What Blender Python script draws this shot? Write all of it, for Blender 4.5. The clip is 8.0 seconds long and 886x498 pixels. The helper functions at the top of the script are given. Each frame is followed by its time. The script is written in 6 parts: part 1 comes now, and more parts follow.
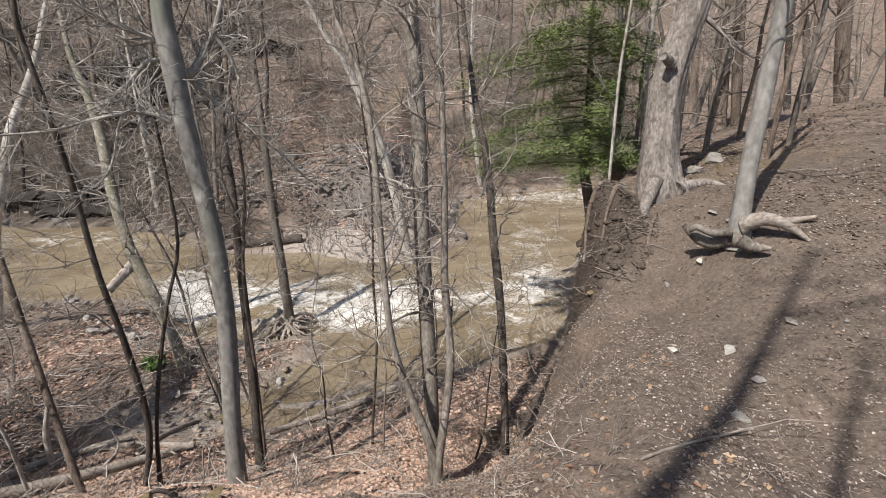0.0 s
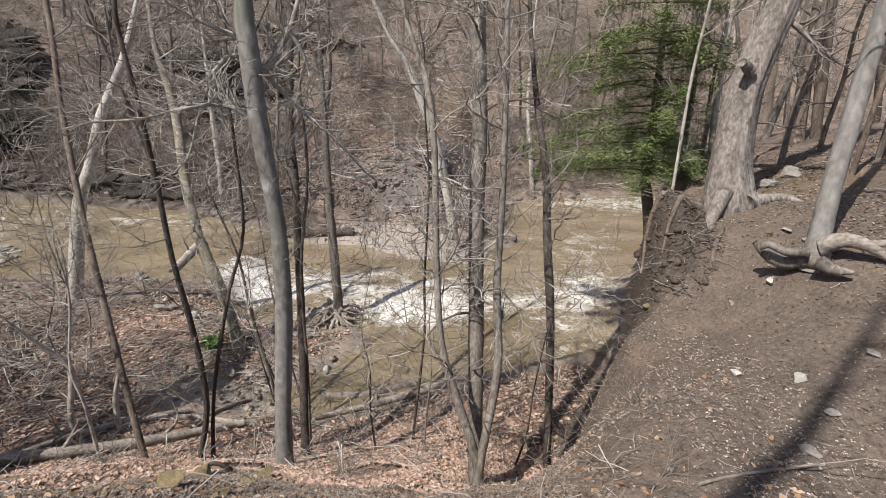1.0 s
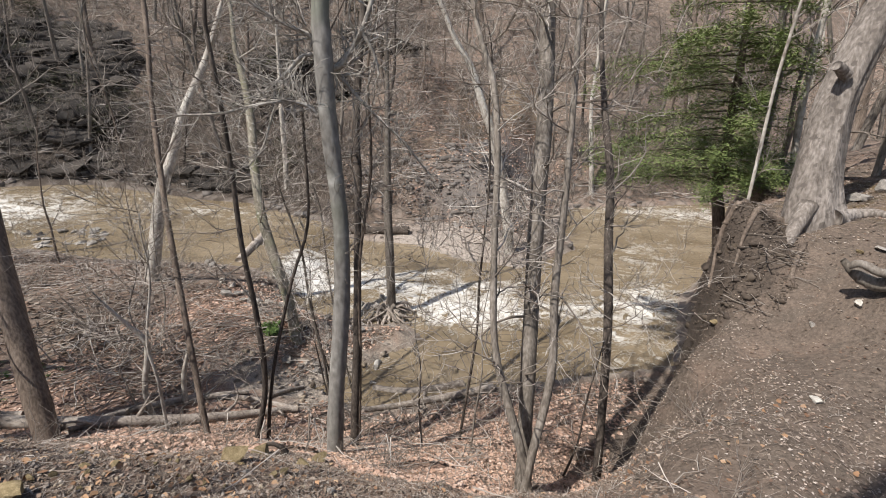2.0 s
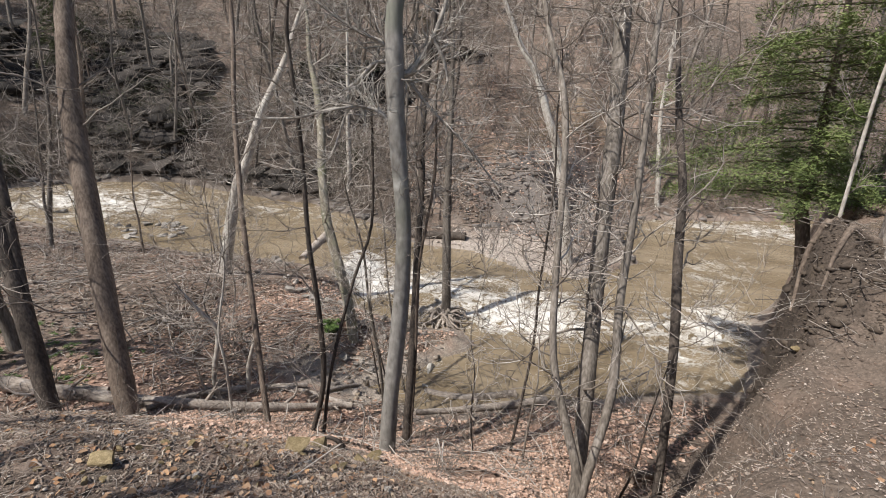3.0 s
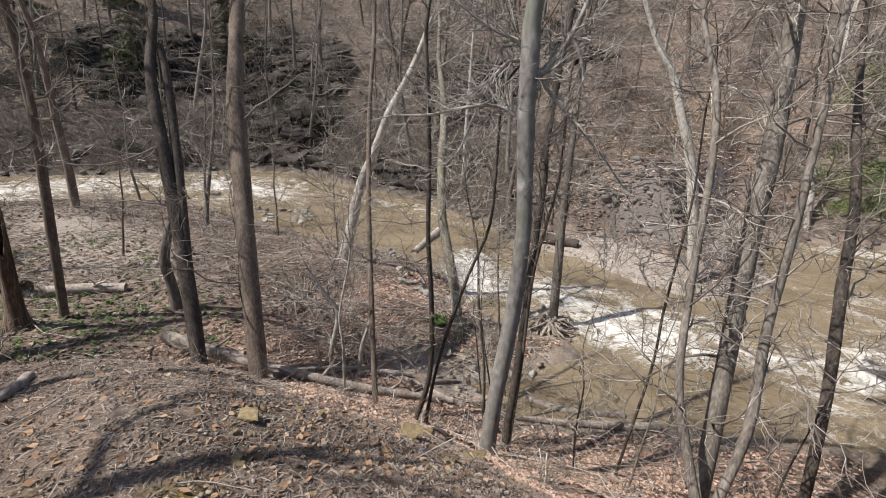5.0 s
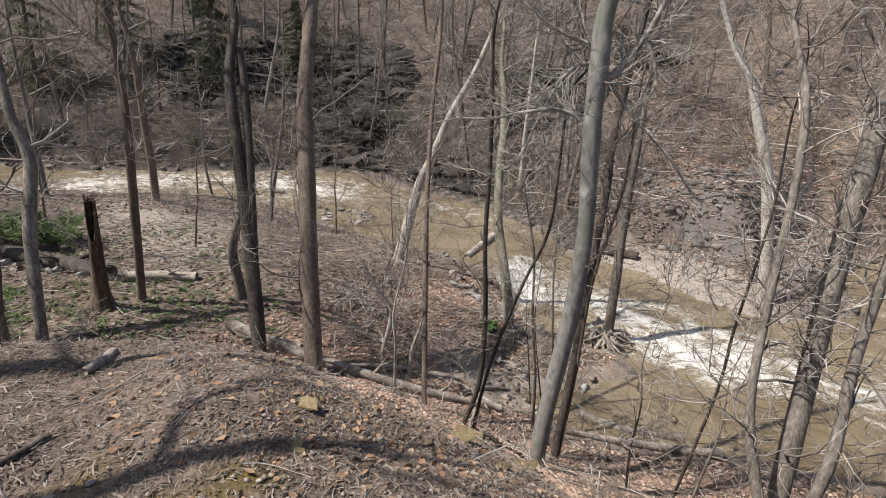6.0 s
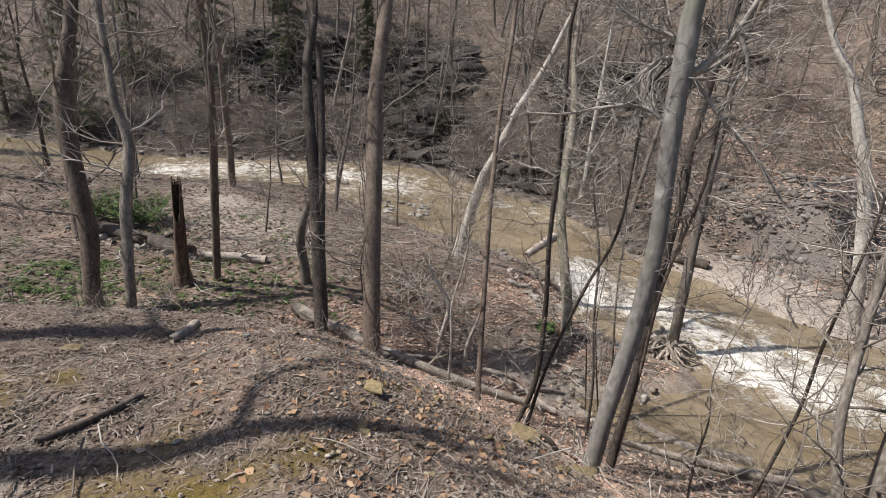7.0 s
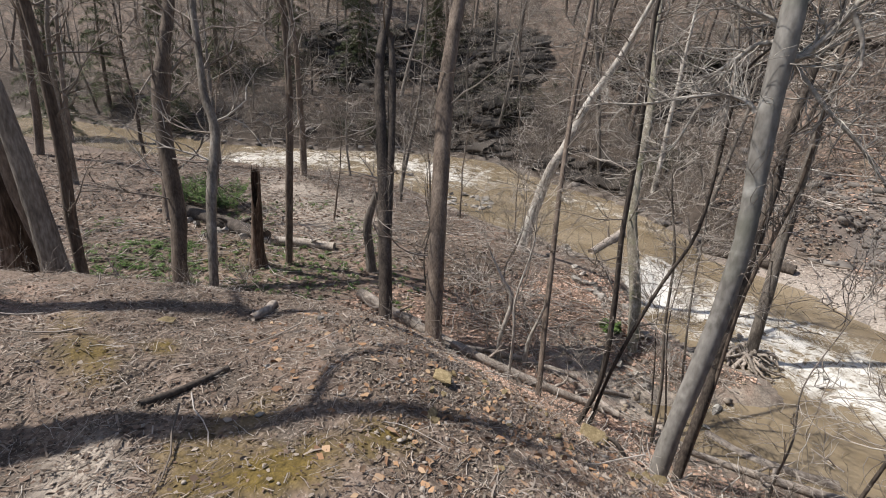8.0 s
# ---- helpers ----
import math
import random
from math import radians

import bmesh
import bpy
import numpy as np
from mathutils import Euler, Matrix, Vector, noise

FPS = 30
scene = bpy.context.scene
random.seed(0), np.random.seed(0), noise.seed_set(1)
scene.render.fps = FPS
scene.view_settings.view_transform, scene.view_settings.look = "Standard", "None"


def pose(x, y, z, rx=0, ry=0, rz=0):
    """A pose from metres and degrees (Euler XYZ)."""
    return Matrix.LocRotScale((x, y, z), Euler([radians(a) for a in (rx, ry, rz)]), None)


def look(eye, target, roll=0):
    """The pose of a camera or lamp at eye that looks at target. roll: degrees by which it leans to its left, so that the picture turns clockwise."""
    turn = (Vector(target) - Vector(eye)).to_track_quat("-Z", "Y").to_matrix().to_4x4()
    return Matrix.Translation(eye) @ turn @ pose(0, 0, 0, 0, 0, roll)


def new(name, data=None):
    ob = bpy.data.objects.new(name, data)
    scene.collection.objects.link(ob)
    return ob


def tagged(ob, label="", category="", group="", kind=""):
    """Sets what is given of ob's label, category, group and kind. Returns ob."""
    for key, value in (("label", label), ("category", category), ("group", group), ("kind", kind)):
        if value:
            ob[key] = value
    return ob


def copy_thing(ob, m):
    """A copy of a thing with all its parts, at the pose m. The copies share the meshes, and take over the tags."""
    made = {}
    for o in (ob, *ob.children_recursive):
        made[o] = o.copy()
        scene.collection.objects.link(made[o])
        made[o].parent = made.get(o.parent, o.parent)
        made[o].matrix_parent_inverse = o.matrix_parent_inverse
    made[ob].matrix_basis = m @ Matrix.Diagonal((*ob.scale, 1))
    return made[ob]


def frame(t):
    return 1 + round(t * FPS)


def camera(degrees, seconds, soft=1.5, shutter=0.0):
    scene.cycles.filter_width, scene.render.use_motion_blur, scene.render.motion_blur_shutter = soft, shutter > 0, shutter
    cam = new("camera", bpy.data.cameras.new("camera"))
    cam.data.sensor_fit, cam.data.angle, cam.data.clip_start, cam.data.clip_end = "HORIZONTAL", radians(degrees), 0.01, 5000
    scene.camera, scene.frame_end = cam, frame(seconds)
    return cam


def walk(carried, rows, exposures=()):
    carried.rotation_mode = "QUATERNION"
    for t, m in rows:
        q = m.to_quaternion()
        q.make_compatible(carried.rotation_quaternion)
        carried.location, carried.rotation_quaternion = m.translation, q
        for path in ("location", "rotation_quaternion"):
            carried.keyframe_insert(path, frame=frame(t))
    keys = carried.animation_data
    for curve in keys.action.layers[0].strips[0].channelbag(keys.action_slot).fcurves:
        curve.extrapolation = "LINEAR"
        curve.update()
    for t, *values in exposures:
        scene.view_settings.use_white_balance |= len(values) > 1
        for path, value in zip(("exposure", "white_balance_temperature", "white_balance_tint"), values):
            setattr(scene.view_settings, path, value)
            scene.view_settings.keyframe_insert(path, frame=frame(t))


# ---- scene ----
cam = camera(86.59, 8.0, soft=1.0)
# Seconds, eye, and degrees of turn to the left, tilt up and lean.
PATH = [
    (0, -0.000, 0.000, 6.395, 1.82, -18.00, -2.20),
    (0.5, -0.055, -0.003, 6.407, 4.36, -18.07, -1.13),
    (1, -0.106, -0.009, 6.409, 7.70, -17.90, -0.49),
    (1.5, -0.145, -0.014, 6.390, 10.94, -17.82, 0.05),
    (3, -0.266, -0.048, 6.365, 21.24, -16.90, 0.94),
    (3.5, -0.312, -0.054, 6.363, 24.54, -16.85, 1.24),
    (4, -0.368, -0.065, 6.355, 27.83, -16.86, 1.51),
    (4.5, -0.410, -0.083, 6.340, 31.27, -17.11, 1.60),
    (6, -0.512, -0.135, 6.290, 41.06, -16.62, 2.63),
    (6.5, -0.546, -0.161, 6.266, 44.79, -16.95, 2.83),
    (7, -0.587, -0.197, 6.247, 48.12, -17.36, 3.64),
    (7.5, -0.626, -0.237, 6.232, 51.86, -17.98, 4.01),
    (8, -0.664, -0.256, 6.224, 55.65, -18.73, 3.43),
]


def eye_pose(x, y, z, yaw, pitch, lean):
    return pose(x, y, z, 0, 0, yaw) @ pose(0, 0, 0, 90 + pitch, 0, 0) @ pose(0, 0, 0, 0, 0, lean)


walk(cam, [(t, eye_pose(*row)) for t, *row in PATH])

# ---- light ----
SUN_ELEVATION, SUN_FROM = 56.0, Vector((-0.643, -0.766, 0.0)).normalized()
world = bpy.data.worlds.new("spring_sky")
scene.world = world
world.use_nodes = True
sky = world.node_tree.nodes.new("ShaderNodeTexSky")
sky.sky_type = "NISHITA"
sky.sun_disc = False
sky.sun_elevation = radians(SUN_ELEVATION)
sky.sun_rotation = math.atan2(SUN_FROM.x, SUN_FROM.y)
sky.air_density, sky.dust_density = 1.0, 1.5
world.node_tree.links.new(sky.outputs[0], world.node_tree.nodes["Background"].inputs[0])
world.node_tree.nodes["Background"].inputs[1].default_value = 0.1
sun_data = bpy.data.lights.new("sun", "SUN")
sun_data.energy, sun_data.angle, sun_data.color = 4.9, radians(0.6), (1.0, 0.96, 0.905)
sun = new("sun", sun_data)
sun_way = SUN_FROM * math.cos(radians(SUN_ELEVATION)) + Vector((0, 0, math.sin(radians(SUN_ELEVATION))))
sun.matrix_world = look(sun_way * 60, (0, 0, 0))
scene.view_settings.exposure = 0.33


# ---- materials ----
def material(name, colours, scale=4.0, rough=0.9, bump=0.4, fine=40.0, stretch=(1, 1, 1), spots=None, metal=0.0, far=0.02, tint=0.0):
    """A rough natural surface: colours (dark to light) mixed by two scales of noise; spots: (colour, scale, from, to)."""
    m = bpy.data.materials.new(name)
    m.use_nodes = True
    n, li = m.node_tree.nodes, m.node_tree.links
    out = n["Principled BSDF"]
    co = n.new("ShaderNodeTexCoord")
    mp = n.new("ShaderNodeMapping")
    mp.inputs["Scale"].default_value = stretch
    li.new(co.outputs["Object"], mp.inputs[0])
    big, small = n.new("ShaderNodeTexNoise"), n.new("ShaderNodeTexNoise")
    big.inputs["Scale"].default_value, small.inputs["Scale"].default_value = scale, fine
    big.inputs["Detail"].default_value, small.inputs["Detail"].default_value = 5, 4
    for t in (big, small):
        li.new(mp.outputs[0], t.inputs["Vector"])
    add = n.new("ShaderNodeMath")
    add.operation = "MULTIPLY_ADD"
    add.inputs[1].default_value = 0.55
    li.new(small.outputs["Fac"], add.inputs[0])
    half = n.new("ShaderNodeMath")
    half.operation = "MULTIPLY"
    half.inputs[1].default_value = 0.5
    li.new(big.outputs["Fac"], half.inputs[0])
    li.new(half.outputs[0], add.inputs[2])
    ramp = n.new("ShaderNodeValToRGB")
    el = ramp.color_ramp.elements
    for k, c in enumerate(colours):
        p = 0.36 + 0.34 * k / max(1, len(colours) - 1)
        e = el[k] if k < 2 else el.new(p)
        e.position, e.color = p, (*c, 1)
    li.new(add.outputs[0], ramp.inputs[0])
    colour = ramp.outputs[0]
    for c, sc, a, b in spots or ():
        tx = n.new("ShaderNodeTexNoise")
        tx.inputs["Scale"].default_value, tx.inputs["Detail"].default_value = sc, 6
        li.new(co.outputs["Object"], tx.inputs["Vector"])
        rg = n.new("ShaderNodeMapRange")
        rg.inputs[1].default_value, rg.inputs[2].default_value = a, b
        li.new(tx.outputs["Fac"], rg.inputs[0])
        mx = n.new("ShaderNodeMix")
        mx.data_type = "RGBA"
        mx.inputs[7].default_value = (*c, 1)
        li.new(rg.outputs[0], mx.inputs[0])
        li.new(colour, mx.inputs[6])
        colour = mx.outputs[2]
    if tint:
        ob = n.new("ShaderNodeObjectInfo")
        hs = n.new("ShaderNodeHueSaturation")
        rg = n.new("ShaderNodeMapRange")
        rg.inputs[3].default_value, rg.inputs[4].default_value = 1 - tint, 1 + tint
        li.new(ob.outputs["Random"], rg.inputs[0])
        li.new(rg.outputs[0], hs.inputs["Value"])
        li.new(colour, hs.inputs["Color"])
        colour = hs.outputs[0]
    li.new(colour, out.inputs["Base Color"])
    out.inputs["Roughness"].default_value, out.inputs["Metallic"].default_value = rough, metal
    out.inputs["Specular IOR Level"].default_value = 0.3
    if bump:
        bp = n.new("ShaderNodeBump")
        bp.inputs["Strength"].default_value, bp.inputs["Distance"].default_value = bump, far
        li.new(add.outputs[0], bp.inputs["Height"])
        li.new(bp.outputs[0], out.inputs["Normal"])
    return m


def island_material(name, colours, rough=0.85, mix_scale=30.0):
    """Many small pieces in one mesh, each with a colour of its own."""
    m = bpy.data.materials.new(name)
    m.use_nodes = True
    n, li = m.node_tree.nodes, m.node_tree.links
    out = n["Principled BSDF"]
    geo = n.new("ShaderNodeNewGeometry")
    ramp = n.new("ShaderNodeValToRGB")
    el = ramp.color_ramp.elements
    for k, c in enumerate(colours):
        e = el[k] if k < 2 else el.new(k / len(colours))
        e.position, e.color = k / len(colours), (*c, 1)
    li.new(geo.outputs["Random Per Island"], ramp.inputs[0])
    tx = n.new("ShaderNodeTexNoise")
    tx.inputs["Scale"].default_value = mix_scale
    hs = n.new("ShaderNodeHueSaturation")
    rg = n.new("ShaderNodeMapRange")
    rg.inputs[3].default_value, rg.inputs[4].default_value = 0.6, 1.35
    li.new(tx.outputs["Fac"], rg.inputs[0])
    li.new(rg.outputs[0], hs.inputs["Value"])
    li.new(ramp.outputs[0], hs.inputs["Color"])
    li.new(hs.outputs[0], out.inputs["Base Color"])
    out.inputs["Roughness"].default_value = rough
    out.inputs["Specular IOR Level"].default_value = 0.25
    return m


def mixed(m, colour_a, attribute, colour_b, hard=0.0):
    """Lays colour_b over a material's colour where the named point attribute is high, broken up by noise."""
    n, li = m.node_tree.nodes, m.node_tree.links
    out = n["Principled BSDF"]
    old = out.inputs["Base Color"].links[0].from_socket
    at = n.new("ShaderNodeAttribute")
    at.attribute_name = attribute
    tx = n.new("ShaderNodeTexNoise")
    tx.inputs["Scale"].default_value, tx.inputs["Detail"].default_value = colour_a, 8
    co = n.new("ShaderNodeTexCoord")
    li.new(co.outputs["Object"], tx.inputs["Vector"])
    sm = n.new("ShaderNodeMath")
    li.new(at.outputs["Fac"], sm.inputs[0])
    li.new(tx.outputs["Fac"], sm.inputs[1])
    rg = n.new("ShaderNodeMapRange")
    rg.inputs[1].default_value, rg.inputs[2].default_value = 0.92 - hard, 1.08 + hard
    li.new(sm.outputs[0], rg.inputs[0])
    mx = n.new("ShaderNodeMix")
    mx.data_type = "RGBA"
    grain = n.new("ShaderNodeTexNoise")
    grain.inputs["Scale"].default_value, grain.inputs["Detail"].default_value, grain.inputs["Roughness"].default_value = 22, 9, 0.75
    li.new(co.outputs["Object"], grain.inputs["Vector"])
    span = n.new("ShaderNodeMapRange")
    span.inputs[1].default_value, span.inputs[2].default_value, span.inputs[3].default_value, span.inputs[4].default_value = 0.32, 0.68, 0.4, 1.6
    li.new(grain.outputs["Fac"], span.inputs[0])
    hs = n.new("ShaderNodeHueSaturation")
    hs.inputs["Color"].default_value = (*colour_b, 1)
    li.new(span.outputs[0], hs.inputs["Value"])
    li.new(hs.outputs[0], mx.inputs[7])
    li.new(rg.outputs[0], mx.inputs[0])
    li.new(old, mx.inputs[6])
    li.new(mx.outputs[2], out.inputs["Base Color"])
    return m


GROUND = material("leaf_litter_and_dirt", [(0.06, 0.045, 0.035), (0.165, 0.122, 0.094), (0.31, 0.235, 0.185)], 2.0, 0.95, 0.9, 26, far=0.04,
                  spots=[((0.27, 0.185, 0.14), 0.8, 0.52, 0.72), ((0.11, 0.088, 0.07), 3.5, 0.52, 0.62), ((0.4, 0.325, 0.265), 60, 0.62, 0.68), ((0.04, 0.031, 0.025), 34, 0.6, 0.7)])
mixed(GROUND, 2.2, "leafy", (0.33, 0.21, 0.155), 0.2)
# Dark soil, with shade below the old tree and far woods painted in.
mixed(GROUND, 2.5, "bank", (0.06, 0.046, 0.036), 0.15)
mixed(GROUND, 3.0, "dirt", (0.108, 0.084, 0.066), 0.3)
mixed(GROUND, 3.0, "silt", (0.3, 0.255, 0.21), 0.12)
mixed(GROUND, 5.0, "moss", (0.115, 0.08, 0.022), 0.2)
mixed(GROUND, 1.2, "gravel", (0.32, 0.275, 0.235), 0.2)
mixed(GROUND, 0.8, "shale", (0.15, 0.132, 0.12), 0.2)
mixed(GROUND, 1.2, "tan", (0.3, 0.22, 0.13), 0.25)
BARK = material("grey_bark", [(0.07, 0.058, 0.048), (0.17, 0.145, 0.12), (0.3, 0.265, 0.23)], 5, 0.9, 0.7, 35, (1, 1, 0.25), tint=0.25)
BARK_SMOOTH = material("smooth_grey_bark", [(0.12, 0.109, 0.096), (0.21, 0.196, 0.177), (0.31, 0.292, 0.266)], 1.1, 0.8, 0.25, 16, (1, 1, 0.45), spots=[((0.16, 0.166, 0.128), 0.9, 0.5, 0.75), ((0.38, 0.365, 0.335), 2.2, 0.6, 0.74)])
BARK_OAK = material("furrowed_pale_bark", [(0.1, 0.083, 0.07), (0.22, 0.19, 0.165), (0.38, 0.335, 0.3)], 3, 0.92, 0.9, 30, (1, 1, 0.28), far=0.045, spots=[((0.13, 0.11, 0.095), 9, 0.56, 0.64)])
LIMB_PALE = material("pale_smooth_limbs", [(0.16, 0.142, 0.122), (0.32, 0.29, 0.255), (0.48, 0.45, 0.4)], 3, 0.85, 0.3, 24, (1, 1, 1))
BARK_LICHEN = material("lichened_grey_bark", [(0.11, 0.094, 0.07), (0.22, 0.195, 0.15), (0.37, 0.34, 0.28)], 4, 0.9, 0.6, 30, (1, 1, 0.3), spots=[((0.2, 0.2, 0.12), 1.6, 0.5, 0.66), ((0.48, 0.45, 0.39), 7, 0.6, 0.68)])
BARK_DARK = material("dark_bark", [(0.03, 0.024, 0.02), (0.07, 0.056, 0.046), (0.14, 0.115, 0.095)], 6, 0.9, 0.6, 40, (1, 1, 0.3))
BARK_BROWN = material("brown_bark", [(0.07, 0.052, 0.04), (0.15, 0.115, 0.09), (0.25, 0.2, 0.16)], 5, 0.9, 0.7, 36, (1, 1, 0.25), tint=0.2)
BARK_RED = material("reddish_rotten_wood", [(0.03, 0.02, 0.014), (0.1, 0.066, 0.046), (0.26, 0.195, 0.15)], 4, 0.95, 0.9, 30, (1, 1, 0.15), far=0.05)
BARK_WHITE = material("pale_sycamore_bark", [(0.2, 0.17, 0.14), (0.42, 0.38, 0.33), (0.62, 0.59, 0.53)], 3, 0.8, 0.3, 20, (1, 1, 0.5))
TWIG = island_material("bare_twigs", [(0.1, 0.08, 0.065), (0.18, 0.15, 0.125), (0.3, 0.265, 0.23), (0.14, 0.115, 0.095), (0.24, 0.205, 0.175)])
TWIG_PALE = island_material("pale_twigs", [(0.26, 0.22, 0.185), (0.5, 0.455, 0.405), (0.34, 0.295, 0.255), (0.16, 0.132, 0.108)])
DEADWOOD = material("weathered_deadwood", [(0.14, 0.113, 0.092), (0.3, 0.255, 0.215), (0.45, 0.4, 0.35)], 4, 0.9, 0.6, 30, (0.4, 1, 1), tint=0.2)
LEAF = island_material("dry_leaves", [(0.126, 0.080, 0.057), (0.200, 0.136, 0.100), (0.087, 0.060, 0.043), (0.267, 0.200, 0.153), (0.113, 0.073, 0.053), (0.226, 0.159, 0.120), (0.067, 0.048, 0.037), (0.306, 0.253, 0.206)])
LEAF_CRUMB = island_material("pale_leaf_crumbs", [(0.32, 0.25, 0.2), (0.46, 0.385, 0.325), (0.17, 0.125, 0.098), (0.54, 0.47, 0.41), (0.24, 0.18, 0.14)])
LEAF_ORANGE = island_material("curled_oak_leaves", [(0.24, 0.13, 0.07), (0.36, 0.22, 0.125), (0.44, 0.31, 0.2), (0.2, 0.115, 0.07)])
LEAF_PALE = island_material("pale_beech_leaves", [(0.42, 0.27, 0.195), (0.55, 0.385, 0.295), (0.3, 0.185, 0.13), (0.62, 0.475, 0.385), (0.36, 0.225, 0.16), (0.5, 0.33, 0.24), (0.22, 0.145, 0.105)])
STRAW = island_material("shredded_litter", [(0.184, 0.140, 0.110), (0.283, 0.231, 0.188), (0.121, 0.089, 0.067), (0.368, 0.316, 0.269), (0.212, 0.162, 0.126), (0.085, 0.064, 0.050)])
SHALE = island_material("dark_shale_blocks", [(0.1, 0.087, 0.077), (0.17, 0.15, 0.135), (0.27, 0.245, 0.22), (0.13, 0.114, 0.102)])
STONE = material("river_stone", [(0.15, 0.135, 0.12), (0.27, 0.245, 0.215), (0.42, 0.385, 0.34)], 3, 0.85, 0.5, 24, tint=0.3)
STONE_PALE = material("pale_stone", [(0.3, 0.275, 0.24), (0.45, 0.42, 0.37), (0.6, 0.57, 0.51)], 3, 0.85, 0.4, 24, tint=0.15)
STONE_TAN = material("ochre_sandstone", [(0.1, 0.076, 0.04), (0.2, 0.152, 0.08), (0.33, 0.262, 0.16)], 4, 0.9, 0.5, 26, tint=0.25)
PEBBLES = island_material("mixed_stones", [(0.16, 0.135, 0.11), (0.26, 0.22, 0.185), (0.4, 0.35, 0.3), (0.2, 0.165, 0.13), (0.32, 0.26, 0.19)])
BAR_STONES = island_material("pale_gravel", [(0.3, 0.25, 0.215), (0.46, 0.395, 0.345), (0.38, 0.31, 0.26), (0.24, 0.195, 0.165), (0.54, 0.475, 0.42)])
NEEDLES = island_material("hemlock_needles", [(0.11, 0.145, 0.052), (0.18, 0.225, 0.078), (0.25, 0.3, 0.115), (0.14, 0.18, 0.06)], 0.95)
NEEDLES_DARK = island_material("dark_evergreen_needles", [(0.05, 0.062, 0.032), (0.085, 0.1, 0.05), (0.12, 0.138, 0.068)], 0.85)
GREEN = island_material("fresh_green_leaves", [(0.06, 0.105, 0.025), (0.095, 0.15, 0.04), (0.135, 0.2, 0.06), (0.045, 0.075, 0.022)], 0.8)
NEEDLES_OLIVE = island_material("olive_undergrowth", [(0.022, 0.026, 0.012), (0.045, 0.05, 0.022), (0.075, 0.078, 0.035), (0.03, 0.03, 0.018)], 0.9)
# Near-black rock: the shade among the far slope's ledges and shrubs, put into the colour.
SHADE_ROCK = island_material("shade_dark_shale", [(0.02, 0.017, 0.015), (0.045, 0.037, 0.031), (0.075, 0.063, 0.053), (0.03, 0.025, 0.021)], 0.8, 3.0)


def water_material():
    """Silty brown water; the foam attribute breaks into streaks along the current."""
    m = bpy.data.materials.new("muddy_rapids")
    m.use_nodes = True
    n, li = m.node_tree.nodes, m.node_tree.links
    out = n["Principled BSDF"]
    co = n.new("ShaderNodeTexCoord")

    def noise_at(scale, detail, stretch, rough=0.6, bent=0.0, turn=-14):
        mp = n.new("ShaderNodeMapping")
        mp.inputs["Scale"].default_value = stretch
        mp.inputs["Rotation"].default_value = (0, 0, radians(turn))
        li.new(co.outputs["Object"], mp.inputs[0])
        t = n.new("ShaderNodeTexNoise")
        for key, value in (("Scale", scale), ("Detail", detail), ("Roughness", rough), ("Distortion", bent)):
            t.inputs[key].default_value = value
        li.new(mp.outputs[0], t.inputs["Vector"])
        return t.outputs["Fac"]

    def calc(way, a, b, c=None):
        k = n.new("ShaderNodeMath")
        k.operation = way
        for i, v in enumerate((a, b, c)):
            if v is None:
                continue
            if isinstance(v, (int, float)):
                k.inputs[i].default_value = v
            else:
                li.new(v, k.inputs[i])
        return k.outputs[0]

    def span(v, a, b, c=0.0, d=1.0):
        k = n.new("ShaderNodeMapRange")
        for i, q in enumerate((a, b, c, d)):
            k.inputs[i + 1].default_value = q
        li.new(v, k.inputs[0])
        return k.outputs[0]

    at = n.new("ShaderNodeAttribute")
    at.attribute_name = "foam"
    drift = noise_at(0.9, 4, (0.9, 1.0, 0.0), 0.55, 1.6)
    streak = noise_at(1.9, 10, (1.15, 1.0, 0.0), 0.66, 2.4)
    fleck = noise_at(9.0, 6, (1.2, 0.9, 0.0), 0.7, 1.0)
    # ridged streaks: thin where the two noises cross their middle
    ridge_line = calc("ABSOLUTE", calc("SUBTRACT", streak, 0.5), 0.0)
    thin = span(ridge_line, 0.0, 0.075, 0.34, 0.0)
    total = calc("MULTIPLY_ADD", drift, 1.5, at.outputs["Fac"])
    total = calc("MULTIPLY_ADD", streak, 0.9, total)
    total = calc("ADD", total, thin)
    total = calc("MULTIPLY_ADD", fleck, 0.55, total)
    froth = span(total, 1.93, 2.34)
    mud = noise_at(0.5, 6, (0.6, 1.2, 0.0))
    ramp = n.new("ShaderNodeValToRGB")
    e = ramp.color_ramp.elements
    e[0].position, e[0].color = 0.35, (0.165, 0.124, 0.074, 1)
    e[1].position, e[1].color = 0.68, (0.27, 0.214, 0.143, 1)
    li.new(mud, ramp.inputs[0])
    mx = n.new("ShaderNodeMix")
    mx.data_type = "RGBA"
    mx.inputs[7].default_value = (0.68, 0.65, 0.595, 1)
    li.new(froth, mx.inputs[0])
    li.new(ramp.outputs[0], mx.inputs[6])
    li.new(mx.outputs[2], out.inputs["Base Color"])
    li.new(span(froth, 0, 1, 0.2, 0.8), out.inputs["Roughness"])
    out.inputs["IOR"].default_value = 1.33
    wave = noise_at(5.0, 6, (0.7, 1.6, 0.0), 0.6, 0.4)
    bp = n.new("ShaderNodeBump")
    bp.inputs["Strength"].default_value, bp.inputs["Distance"].default_value = 0.6, 0.07
    li.new(calc("MULTIPLY_ADD", froth, 0.5, wave), bp.inputs["Height"])
    li.new(bp.outputs[0], out.inputs["Normal"])
    return m


WATER = water_material()


